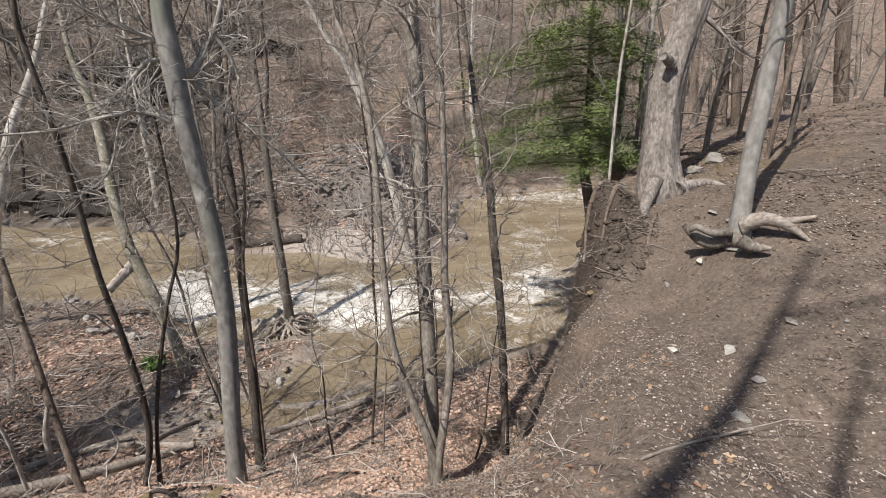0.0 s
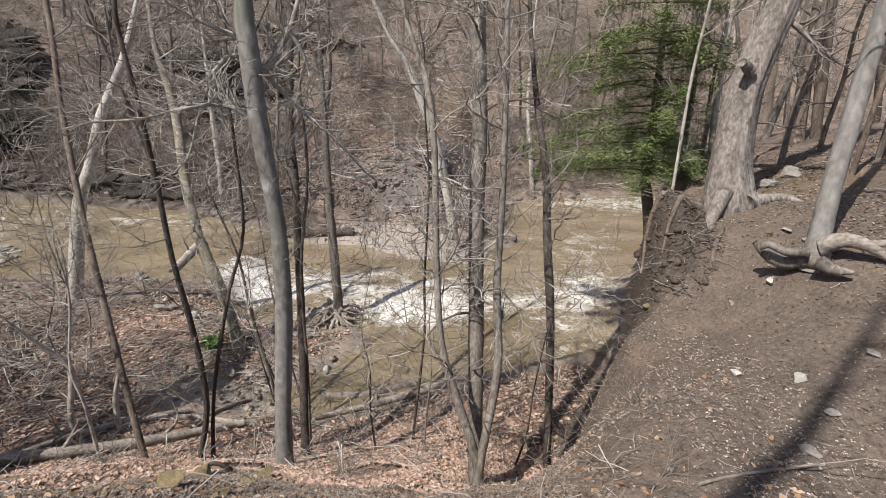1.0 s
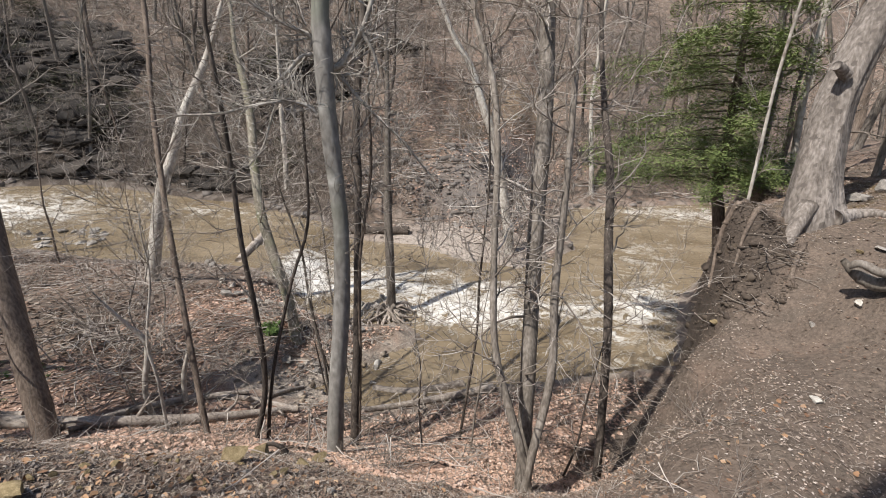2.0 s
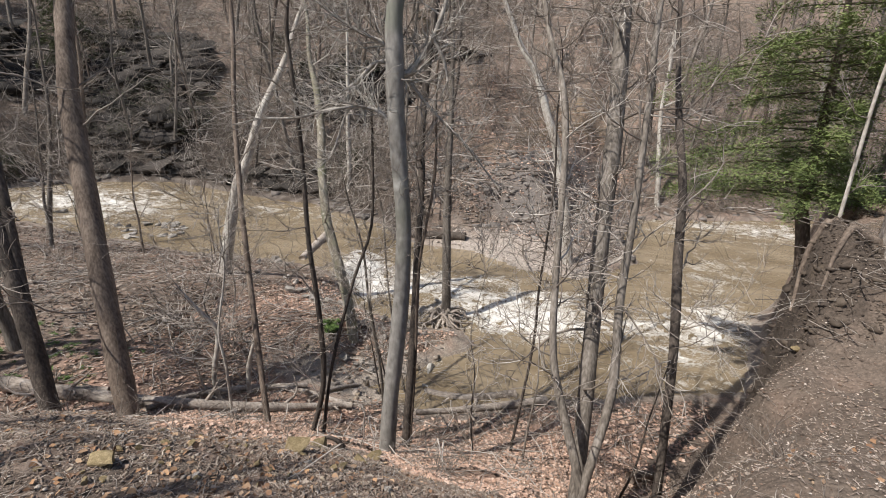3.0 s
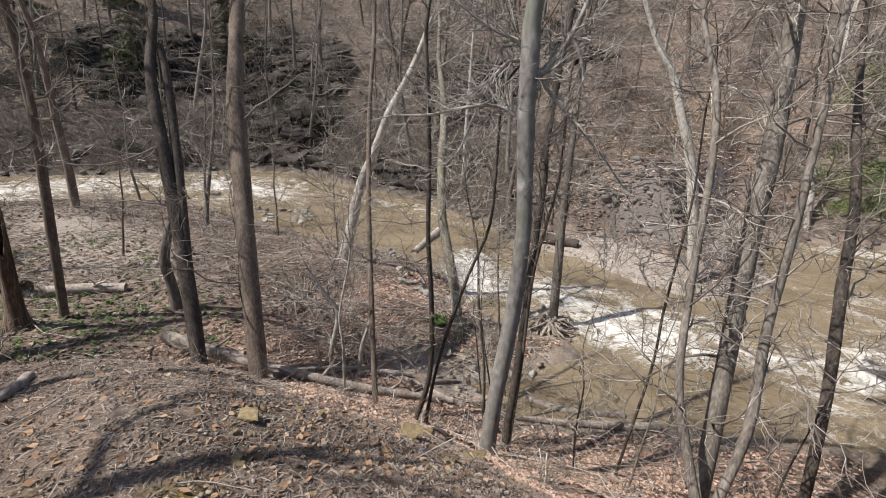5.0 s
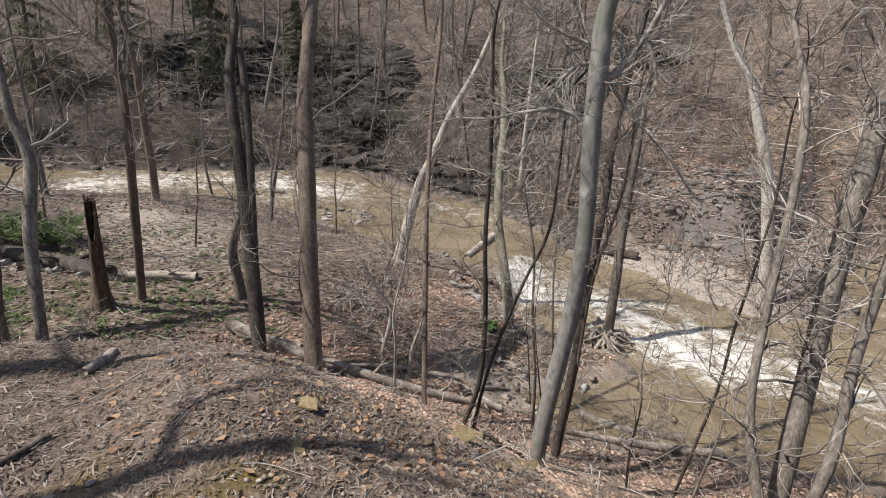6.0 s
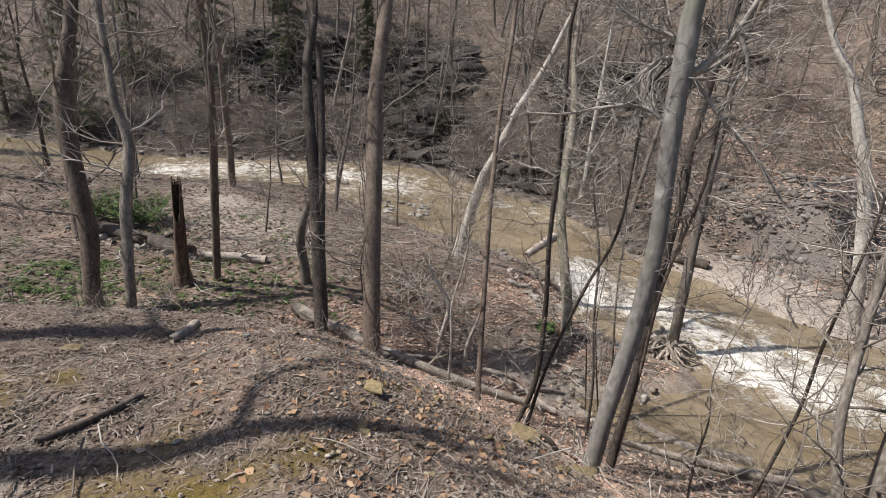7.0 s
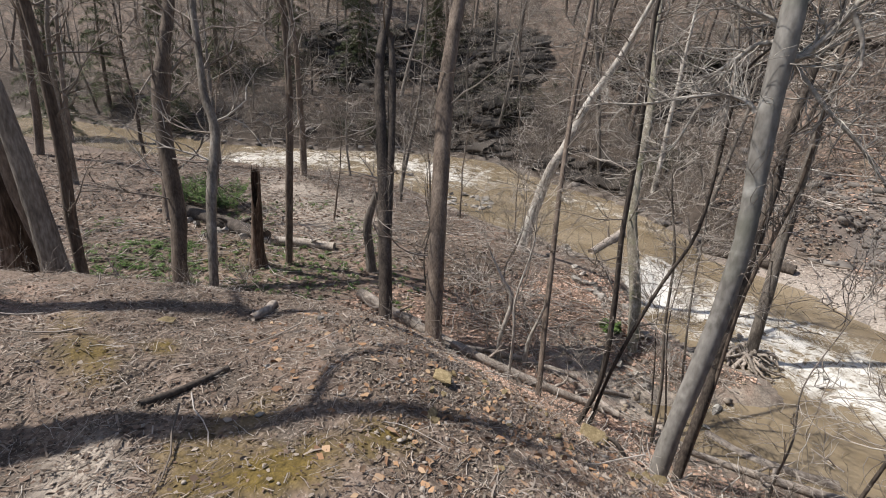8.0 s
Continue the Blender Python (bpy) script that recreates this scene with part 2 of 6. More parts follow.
# ---- the lie of the land ----
NEAR_SHORE = np.array([(-70, -20), (-45, -6), (-33, 1.5), (-28.5, 7), (-25.5, 12.4), (-20, 13.0), (-16, 12.9), (-13, 13.4), (-11, 13.6), (-9.7, 13.2), (-7.6, 12.0), (-5.6, 11.5),
                       (-4.3, 11.9), (-3.6, 11.2), (-4.3, 10.2), (-4.8, 9.0), (-5.4, 8.3), (-4.1, 7.9), (-3.0, 8.2), (-1.7, 9.2), (0.5, 10.3), (2.9, 11.5), (4.0, 16.5), (7, 22), (13, 27), (30, 33), (60, 36)], float)
FAR_SHORE = np.array([(60, 48), (30, 44), (15, 37), (9, 33.5), (3.7, 31.2), (0.5, 30), (-0.2, 25), (0.6, 21), (-1.6, 17.8), (-4, 18.3), (-6.6, 19.8), (-10.7, 20), (-13.4, 21.0),
                      (-17.9, 23.3), (-23.5, 23.0), (-28, 22.4), (-32.5, 19.5), (-36, 12), (-40, 6), (-55, -2), (-80, -14)], float)
HILL_TOE = np.array([(-60, -60), (-40, -30), (-25, -15), (-15, -6), (-11.5, -1.2), (-9, 3), (-7, 5.6), (-4, 7), (-1, 8.0), (0.3, 7.6), (0.9, 7.3), (1.25, 7.9), (1.9, 9.0), (2.9, 10.8), (3.8, 15), (6, 21), (12, 26.5), (30, 32.5), (60, 35), (60, -60)], float)


def smooth(t):
    t = np.clip(t, 0, 1)
    return t * t * (3 - 2 * t)


def to_line(x, y, line):
    """Distance from points to a polyline."""
    best = np.full(x.shape, 1e9)
    for (ax, ay), (bx, by) in zip(line[:-1], line[1:]):
        dx, dy = bx - ax, by - ay
        t = np.clip(((x - ax) * dx + (y - ay) * dy) / (dx * dx + dy * dy), 0, 1)
        best = np.minimum(best, np.hypot(x - ax - t * dx, y - ay - t * dy))
    return best


def inside(x, y, ring):
    odd = np.zeros(x.shape, bool)
    for (ax, ay), (bx, by) in zip(ring, np.roll(ring, -1, 0)):
        if ay == by:
            continue
        cross = (ay > y) != (by > y)
        odd ^= cross & (x < (bx - ax) * (y - ay) / (by - ay) + ax)
    return odd


RIVER = np.concatenate([NEAR_SHORE, FAR_SHORE])


def ripple(x, y, f, seed):
    """Smooth rolling relief out of a few crossed waves, about -1 to 1."""
    r = np.random.RandomState(seed)
    z = np.zeros(np.shape(x))
    for k in range(7):
        a, p, q = r.uniform(0, 6.28), r.uniform(0, 6.28), f * r.uniform(0.6, 1.9)
        z = z + np.sin(q * (x * np.cos(a) + y * np.sin(a)) + p + 0.8 * np.sin(0.6 * q * (y * np.cos(a) - x * np.sin(a)) + a))
    return z / 4


def level(x, y):
    """The water's level: it falls over a ledge and, far upstream, down a long rapid."""
    ledge = smooth((x + 10.2 + 0.28 * (y - 15)) / 1.6)
    return 0.6 * (1 - ledge) + 0.75 * smooth((-19.5 - x) / 11)


def ridge(u):
    """The slope climbs to a low ridge and falls gently beyond it."""
    return np.minimum(u, 7.0) - 0.35 * np.maximum(u - 8.0, 0)


def land(x, y):
    """Height of the ground."""
    x, y = np.asarray(x, float), np.asarray(y, float)
    dn, df = to_line(x, y, NEAR_SHORE), to_line(x, y, FAR_SHORE)
    wet, lev = inside(x, y, RIVER), level(x, y)
    bed = lev - 0.06 - 0.3 * np.minimum(np.minimum(dn, df), 2.5)
    # the far side: a strip of shore, a shale face behind the bar, then the valley side
    bar = np.exp(-(((x + 4.6) / 3.4) ** 2))
    strip = 0.7 + 2.2 * bar
    back = df - strip
    far = lev + 0.12 + 0.22 * np.minimum(df, strip) ** 0.8 + 2.2 * bar * smooth((-1.5 - x) / 2.5) * smooth(back / 1.8) + 0.9 * (1 - bar) * smooth(back / 2.0)
    far = far + 0.6 * np.maximum(back - 0.6, 0) * (1 - 0.25 * smooth((back - 30) / 40))
    far = far + smooth(back / 5) * (0.5 * ripple(x, y, 0.5, 3) + 0.9 * ripple(x, y, 0.17, 4))
    far = far + smooth(back / 1.0) * 0.22 * ripple(x, y, 1.5, 12) + 0.05 * ripple(x, y, 4.5, 13)
    # the near side: flood plain, then the hill on which the path runs
    gentle = 0.6 * (1 - smooth((x + 11) / 8)) + 0.75 * smooth((-19.5 - x) / 11)
    flat = lev + (gentle - lev) * smooth(dn / 1.2) + 0.1 + 0.85 * smooth(dn / 7) * smooth((-2 - x) / 5) + 0.35 * smooth(dn / 2.5)
    flat = flat + 0.10 * ripple(x, y, 1.1, 5) * smooth(dn / 1.5)
    s = np.where(inside(x, y, HILL_TOE), to_line(x, y, HILL_TOE[1:-1]), 0)
    s = np.maximum(s + 0.14 * ripple(x, y, 2.2, 14) * (s > 0.2) * (s < 3), 0)
    w = np.interp(x, [-9, -6, -3.2, -2, 0], [3.9, 4.9, 6.3, 7.0, 7.4])
    edge = np.interp(y, [3, 4.9, 5.8, 6.8, 8.2, 10], [0.4, 0.85, 1.25, 1.6, 2.2, 3.2]) + 0.2 * ripple(x, y, 1.8, 15) + 0.1 * ripple(x, y, 5.0, 16)
    wide = np.interp(y, [3, 5, 6, 8], [3.5, 2.4, 1.4, 0.6])
    steep = smooth((x - edge) / wide + 0.5)
    t = (1 - steep) * smooth(s / w) ** 1.1 + steep * smooth(s / np.interp(y, [6.5, 8], [1.7, 1.0])) ** 1.1
    top = 4.56 - 0.95 * np.exp(-((x - 2.7) ** 2 + (y - 3.2) ** 2) / 6.0) + 0.22 * ridge(np.maximum(0, (x - 3) * 1.05)) * smooth((x - 1.5) / 2) - 0.12 * np.maximum(0, -4.0 - x)
    top = top - 0.9 * np.exp(-((x - 2.05) ** 2 + (y - 6.1) ** 2) / 1.5)
    top = top - 0.1 * np.maximum(0, y - 10) * smooth((x - 1.5) / 2)
    top = top - 0.16 * np.exp(-((y - 0.3) / 0.55) ** 2) * smooth((-2.2 - x) / 0.6) * smooth((x + 5.2) / 0.8)
    top = np.minimum(top, 9 + 0.1 * top)
    top = top + 0.05 * ripple(x, y, 1.6, 6) + 0.03 * ripple(x, y, 4.0, 8) + 0.022 * ripple(x, y, 8.5, 10) + 0.014 * ripple(x, y, 15.0, 11)
    near = flat + t * (top - flat)
    near = near + 0.05 * ripple(x, y, 2.4, 9) * smooth(s / 1.0)
    # the crumbling shoulder of soil under the old tree
    clump = np.exp(-(((x - 2.45) / 0.5) ** 2 + ((y - 7.75) / 0.75) ** 2))
    near = near + clump * (0.42 + 0.16 * ripple(x, y, 5.0, 31) + 0.05 * ripple(x, y, 11.0, 32))
    near = near + 0.16 * np.exp(-(((x - 3.7) / 0.5) ** 2 + ((y - 6.05) / 0.45) ** 2)) - 0.36 * np.exp(-(((x + 4.4) / 1.0) ** 2 + ((y - 2.95) / 0.7) ** 2))
    z = np.where(dn < df, near, far)
    z = np.where(wet, bed, z)
    # a low islet of roots in the shallows
    z = np.maximum(z, -0.4 + 0.75 * np.exp(-(((x + 4.35) / 0.75) ** 2 + ((y - 10.95) / 0.6) ** 2)))
    return z


def height(x, y):
    return float(land(np.array([x]), np.array([y]))[0])


# ---- mesh helpers ----
class Build:
    """Collects vertices and faces for one mesh."""

    def __init__(self):
        self.v, self.f, self.count = [], [], 0

    def add(self, verts, faces):
        self.v.append(np.asarray(verts, float))
        self.f.extend([tuple(i + self.count for i in face) for face in faces])
        self.count += len(verts)

    def tube(self, pts, radii, sides=6, cap=True, rough=0.0, rng=None):
        pts, radii = np.asarray(pts, float), np.asarray(radii, float)
        k = len(pts)
        way = np.gradient(pts, axis=0)
        way /= np.maximum(np.linalg.norm(way, axis=1, keepdims=True), 1e-9)
        ref = np.array([1.0, 0, 0]) if abs(way[0, 0]) < 0.8 else np.array([0, 1.0, 0])
        a = np.cross(way, ref)
        a /= np.maximum(np.linalg.norm(a, axis=1, keepdims=True), 1e-9)
        b = np.cross(way, a)
        ang = np.arange(sides) * 2 * np.pi / sides
        rad = radii[:, None] * np.ones((k, sides))
        if rough and rng is not None:
            rad = rad * (1 + rough * rng.uniform(-1, 1, (k, sides)))
        ring = pts[:, None] + rad[..., None] * (np.cos(ang)[None, :, None] * a[:, None] + np.sin(ang)[None, :, None] * b[:, None])
        faces = [(i * sides + j, i * sides + (j + 1) % sides, (i + 1) * sides + (j + 1) % sides, (i + 1) * sides + j) for i in range(k - 1) for j in range(sides)]
        if cap:
            faces += [tuple(range(sides)), tuple((k - 1) * sides + j for j in reversed(range(sides)))]
        self.add(ring.reshape(-1, 3), faces)

    def mesh(self, name, mat, flat=False):
        me = bpy.data.meshes.new(name)
        me.from_pydata(np.concatenate(self.v).tolist() if self.v else [], [], self.f)
        me.materials.append(mat)
        if not flat:
            me.polygons.foreach_set("use_smooth", np.ones(len(me.polygons), bool))
        me.update()
        return me

    def arrays(self):
        return np.concatenate(self.v), self.f


def part(name, build, mat, parent=None, label="", flat=False):
    ob = new(name, build.mesh(name, mat, flat) if isinstance(build, Build) else build)
    if parent is not None:
        ob.parent = parent
    return tagged(ob, label)


def thing(name, label, category, group="", at=(0, 0, 0)):
    ob = new(name)
    ob.empty_display_size = 0.2
    ob.location = at
    return tagged(ob, label, category, group)


def spline(points, steps=5):
    """A smooth line through points (any width of row)."""
    p = np.asarray(points, float)
    q = np.concatenate([[2 * p[0] - p[1]], p, [2 * p[-1] - p[-2]]])
    out = []
    for i in range(1, len(q) - 2):
        for t in np.arange(steps) / steps:
            a, b, c, e = q[i - 1], q[i], q[i + 1], q[i + 2]
            out.append(0.5 * (2 * b + (c - a) * t + (2 * a - 5 * b + 4 * c - e) * t * t + (3 * b - a - 3 * c + e) * t ** 3))
    return np.array(out + [p[-1]])


def unit(v):
    return v / max(np.linalg.norm(v), 1e-9)


def branch(build, rng, start, way, length, r, depth, sides=5, droop=0.12, spread=0.75, kids=5, bend=0.22, coarse=False):
    """A crooked bare branch with smaller ones on it."""
    steps = (3 if depth else 1) if coarse else max(3, int(4 + length * 1.5)) if depth else 3
    pts, d, p = [np.array(start, float)], unit(np.array(way, float)), np.array(start, float)
    for i in range(steps):
        d = unit(d + rng.normal(0, bend, 3) + np.array([0, 0, droop]))
        p = p + d * length / steps
        pts.append(p)
    rad = r * (1 - 0.8 * np.linspace(0, 1, steps + 1)) + 0.0012
    build.tube(pts, rad, sides if depth else 3, cap=False)
    if depth:
        for k in range(kids):
            i = rng.randint(max(1, steps // 4), steps + 1)
            out = rng.normal(0, 1, 3)
            axis = unit(pts[min(i, steps)] - pts[i - 1])
            out = unit(out - axis * (out @ axis))
            branch(build, rng, pts[i], unit(axis + out * spread), length * rng.uniform(0.35, 0.65), rad[i] * 0.6 + 0.001, depth - 1, max(3, sides - 1), droop * 0.6, spread, max(2, kids - 1), bend, coarse)


def bare_tree(points, mat=None, label="slender bare tree with grey bark", above=4.0, limbs=14, reach=1.6, low=0.3, seed=1, twigs=None, category="tree", name="bare_tree", group="bare trees on the near slope", sides=9, kids=5, depth=2, root=True):
    """A bare tree along a line of (x, y, z, radius) from its foot up; it goes on above the last point and carries bare limbs."""
    rng = np.random.RandomState(seed)
    pts = np.array(points, float)
    foot = height(pts[0, 0], pts[0, 1])
    if pts[0, 2] > foot - 0.1:
        first = pts[0].copy()
        step = (pts[1] - pts[0]) / max(pts[1, 2] - pts[0, 2], 0.05)
        first[:3] += step[:3] * np.clip(foot - 0.15 - pts[0, 2], -3, 0) * np.array([0.6, 0.6, 1.0])
        first[2], first[3] = min(foot, pts[0, 2]) - 0.15, pts[0, 3] * (1.25 if root else 1.0)
        pts = np.concatenate([[first], pts])
    if above:
        d = unit(pts[-1, :3] - pts[-2, :3])
        for k in range(1, 4):
            d = unit(d + np.append(rng.normal(0, 0.12, 2), 0.12))
            pts = np.concatenate([pts, [np.append(pts[-1, :3] + d * above / 3, pts[-1, 3] * (0.75 if k < 3 else 0.3))]])
    line = spline(pts, 4)
    line[:, 3] = np.maximum(line[:, 3], 0.004)
    tree = thing(name, label, category, group, tuple(line[0, :3]))
    origin = line[0, :3].copy()
    trunk = Build()
    trunk.tube(line[:, :3] - origin, line[:, 3], sides, rough=0.05, rng=rng)
    part("trunk", trunk, mat or BARK, tree)
    crown = Build()
    n = len(line)
    limbs = int(limbs * 1.5) if depth > 1 and limbs > 10 else limbs
    low = low * 0.75
    for k in range(limbs):
        i = int(n * (low + (1 - low) * (k + rng.uniform(0, 1)) / limbs))
        i = min(i, n - 2)
        a = rng.uniform(0, 6.283)
        way = np.array([math.cos(a), math.sin(a), rng.uniform(-0.05, 0.7)])
        branch(crown, rng, line[i, :3] - origin, way, reach * rng.uniform(0.5, 1.25), min(0.019, max(0.006, line[i, 3] * 0.26)), depth, 5, kids=kids, bend=0.27)
    if limbs:
        part("crown", crown, twigs or (TWIG if mat in (BARK_DARK, BARK_BROWN) else TWIG_PALE), tree, "bare branches and twigs")
    return tree


def add_limbs(tree, paths, mat, seed=0, twigs=4, length=0.6):
    """Large limbs of a tree, each a line of (x, y, z, radius), with twigs."""
    rng = np.random.RandomState(seed)
    for p in paths:
        line = spline(np.array(p), 4)
        line[:, 3] *= 0.72
        o = np.array(tree.location)
        b = Build()
        b.tube(line[:, :3] - o, line[:, 3], 7, rough=0.05, rng=rng)
        for k in range(twigs * len(p)):
            i = rng.randint(2, len(line))
            axis = unit(line[min(i + 1, len(line) - 1), :3] - line[i - 1, :3])
            out = rng.normal(0, 1, 3)
            branch(b, rng, line[i, :3] - o, unit(axis * 0.7 + unit(out) * 0.8), length * rng.uniform(0.5, 1.4), line[i, 3] * 0.32 + 0.0015, 1, 4, kids=4)
        part("limb", b, mat, tree)


ROCKS = {}


def rock_mesh(kind, mat, seed):
    key = (kind, mat.name, seed)
    if key not in ROCKS:
        rng = np.random.RandomState(seed)
        bm = bmesh.new()
        bmesh.ops.create_icosphere(bm, subdivisions=3 if kind != "pebble" else 1, radius=1.0)
        cuts = [unit(rng.normal(0, 1, 3)) for _ in range(13)]
        depth = rng.uniform(0.34, 0.62, 13)
        for v in bm.verts:
            c = np.array(v.co)
            for a, h in zip(cuts, depth):
                over = c @ a - h
                if over > 0:
                    c = c - a * over
            v.co = Vector(c) * (1 + 0.035 * noise.noise(Vector(c) * 2.5 + Vector((seed, 0, 0))))
        if kind == "rock":
            wide = np.abs([v.co[:] for v in bm.verts]).max(0)
            for v in bm.verts:
                v.co = Vector(np.array(v.co) / wide * 0.68)
        me = bpy.data.meshes.new(kind)
        bm.to_mesh(me)
        bm.free()
        me.materials.append(mat)
        ROCKS[key] = me
    return ROCKS[key]


def rock(x, y, size, mat=None, label="", name="rock", sink=0.3, seed=0, turn=None, group="rocks by the river"):
    rng = np.random.RandomState(seed + 17)
    ob = new(name, rock_mesh("rock", mat or STONE, seed % 7))
    sx, sy, sz = size
    ob.scale = (sx / 2, sy / 2, sz / 2)
    ground = max(height(x, y), float(level(np.array(x), np.array(y))) - 0.1 * sz if bool(inside(np.array([x]), np.array([y]), RIVER)[0]) else -9.0)
    ob.location = (x, y, ground + sz * (0.5 - sink))
    ob.rotation_euler = (rng.uniform(-0.2, 0.2), rng.uniform(-0.2, 0.2), rng.uniform(0, 6.28) if turn is None else turn)
    return tagged(ob, label or "grey weathered stone lying on the bank", "rock", group)


def log(points, mat=None, label="fallen bare tree trunk lying on the ground", sides=10, seed=0, name="fallen_log", stubs=4, snap=True):
    """A fallen trunk along (x, y, z, radius)."""
    rng = np.random.RandomState(seed + 5)
    pts = np.array(points, float)
    if snap and len(pts) > 3:
        k = np.linspace(-1, 1, len(pts))
        for c, order in ((0, 2), (1, 2), (3, 1)):
            pts[:, c] = np.polyval(np.polyfit(k, pts[:, c], order), k)
        pts[:, 3] = np.maximum(pts[:, 3], 0.012)
    line = spline(pts, 6)
    if snap:
        g = np.where(inside(line[:, 0], line[:, 1], RIVER), np.maximum(land(line[:, 0], line[:, 1]), level(line[:, 0], line[:, 1]) - 0.06), land(line[:, 0], line[:, 1])) + line[:, 3] * 0.7
        k = np.linspace(-1, 1, len(line))
        fit = np.polyval(np.polyfit(k, g, 2), k)
        line[:, 2] = fit + np.percentile(g - fit, 92)
    base = thing(name, label, "log", "fallen logs", tuple(line[0, :3]))
    b = Build()
    b.tube(line[:, :3] - line[0, :3], line[:, 3], sides, rough=0.07, rng=rng)
    part("trunk", b, mat or DEADWOOD, base)
    for k in range(stubs):
        i = rng.randint(len(line) // 3, len(line) - 1)
        s = Build()
        branch(s, rng, line[i, :3] - line[0, :3], unit(np.append(rng.normal(0, 1, 2), 0.4)), rng.uniform(0.3, 0.9), line[i, 3] * 0.45, 1, 5, 0.0, kids=2)
        part("broken_branch", s, mat or DEADWOOD, base)
    return base


def flared(points, mat, label, lobes=6, flare=0.85, high=0.42, seed=0, name="old_tree", above=5.0):
    """A thick old trunk with root flare, along (x, y, z, radius)."""
    rng = np.random.RandomState(seed)
    pts = np.array(points, float)
    d = unit(pts[-1, :3] - pts[-2, :3])
    for k in (1, 2):
        pts = np.concatenate([pts, [np.append(pts[-1, :3] + d * above / 2, pts[-1, 3] * 0.85)]])
    low = pts[0].copy()
    low[2] -= 0.8
    line = spline(np.concatenate([[low], pts]), 8)
    o = pts[0, :3]
    sides = 40
    ang = np.arange(sides) * 2 * np.pi / sides
    lean = rng.uniform(0, 6.28, lobes)
    rows = []
    for p in line:
        h = p[2] - o[2]
        f = flare * math.exp(-max(h, -0.2) / high)
        shape = 1 + f * np.maximum(0, np.cos(ang * lobes / 2 + lean[0])) ** 2 * (0.7 + 0.5 * np.cos(ang + lean[1])) + 0.04 * np.cos(7 * ang + lean[2] + h) + 0.03 * np.cos(13 * ang - 1.5 * h)
        rows.append(np.stack([p[0] - o[0] + p[3] * shape * np.cos(ang), p[1] - o[1] + p[3] * shape * np.sin(ang), np.full(sides, h)], -1))
    b = Build()
    b.add(np.concatenate(rows), [(i * sides + j, i * sides + (j + 1) % sides, (i + 1) * sides + (j + 1) % sides, (i + 1) * sides + j) for i in range(len(line) - 1) for j in range(sides)])
    tree = thing(name, label, "tree", "", tuple(o))
    part("trunk", b, mat, tree)
    return tree


def add_roots(tree, paths, mat, seed=0, name="root", hug=False):
    rng = np.random.RandomState(seed)
    for p in paths:
        line = spline(np.array(p), 7)
        if hug:
            line[1:, 2] = land(line[1:, 0], line[1:, 1]) + line[1:, 3] * 0.35
        b = Build()
        wob = rng.normal(0, 1, (len(line), 3)) * line[:, 3:4] * 0.03
        wob[0] = 0
        b.tube(line[:, :3] + wob - np.array(tree.location), line[:, 3] * 0.85, 14, rough=0.025, rng=rng)
        part(name, b, mat, tree)


# ---- ground and water ----
def warped(n, low, high, centre):
    """Grid lines that crowd round the centre."""
    t = np.linspace(-1, 1, n)
    k = 4.2
    g = np.sinh(k * t) / math.sinh(k)
    g = np.where(g < 0, (centre - low) * g, (high - centre) * g) + centre
    return g


def sheet(name, xs, ys, zs, mat, keep=None):
    nx, ny = len(xs), len(ys)
    gx, gy = np.meshgrid(xs, ys)
    v = np.stack([gx, gy, zs], -1).reshape(-1, 3)
    i = np.arange(nx * ny).reshape(ny, nx)
    f = np.stack([i[:-1, :-1], i[:-1, 1:], i[1:, 1:], i[1:, :-1]], -1).reshape(-1, 4)
    if keep is not None:
        k = keep.reshape(-1)
        f = f[k[f].any(1)]
        used = np.zeros(len(v), bool)
        used[f] = True
        index = np.cumsum(used) - 1
        v, f = v[used], index[f]
    else:
        used = None
    me = bpy.data.meshes.new(name)
    me.vertices.add(len(v))
    me.vertices.foreach_set("co", v.ravel())
    me.loops.add(f.size)
    me.loops.foreach_set("vertex_index", f.ravel())
    me.polygons.add(len(f))
    me.polygons.foreach_set("loop_start", np.arange(len(f)) * 4)
    me.polygons.foreach_set("use_smooth", np.ones(len(f), bool))
    me.update(calc_edges=True)
    me.materials.append(mat)
    return new(name, me), used


def mossy(x, y):
    """Where moss grows on the path."""
    m = 0.0
    for cx, cy, rx, ry, k in ((-3.96, -0.21, 0.2, 0.12, 0.85), (-3.85, -0.6, 0.3, 0.22, 0.7), (-2.72, -0.15, 0.3, 0.3, 0.62), (-2.42, 0.2, 0.22, 0.42, 0.75), (-2.5, 0.75, 0.22, 0.2, 0.55), (-3.1, 0.2, 0.35, 0.2, 0.42), (-4.6, -0.75, 0.5, 0.25, 0.6)):
        m = m + k * np.exp(-(((x - cx) / rx) ** 2 + ((y - cy) / ry) ** 2))
    return m


def point_value(ob, name, values):
    at = ob.data.attributes.new(name, "FLOAT", "POINT")
    at.data.foreach_set("value", np.ascontiguousarray(values.ravel(), np.float32))


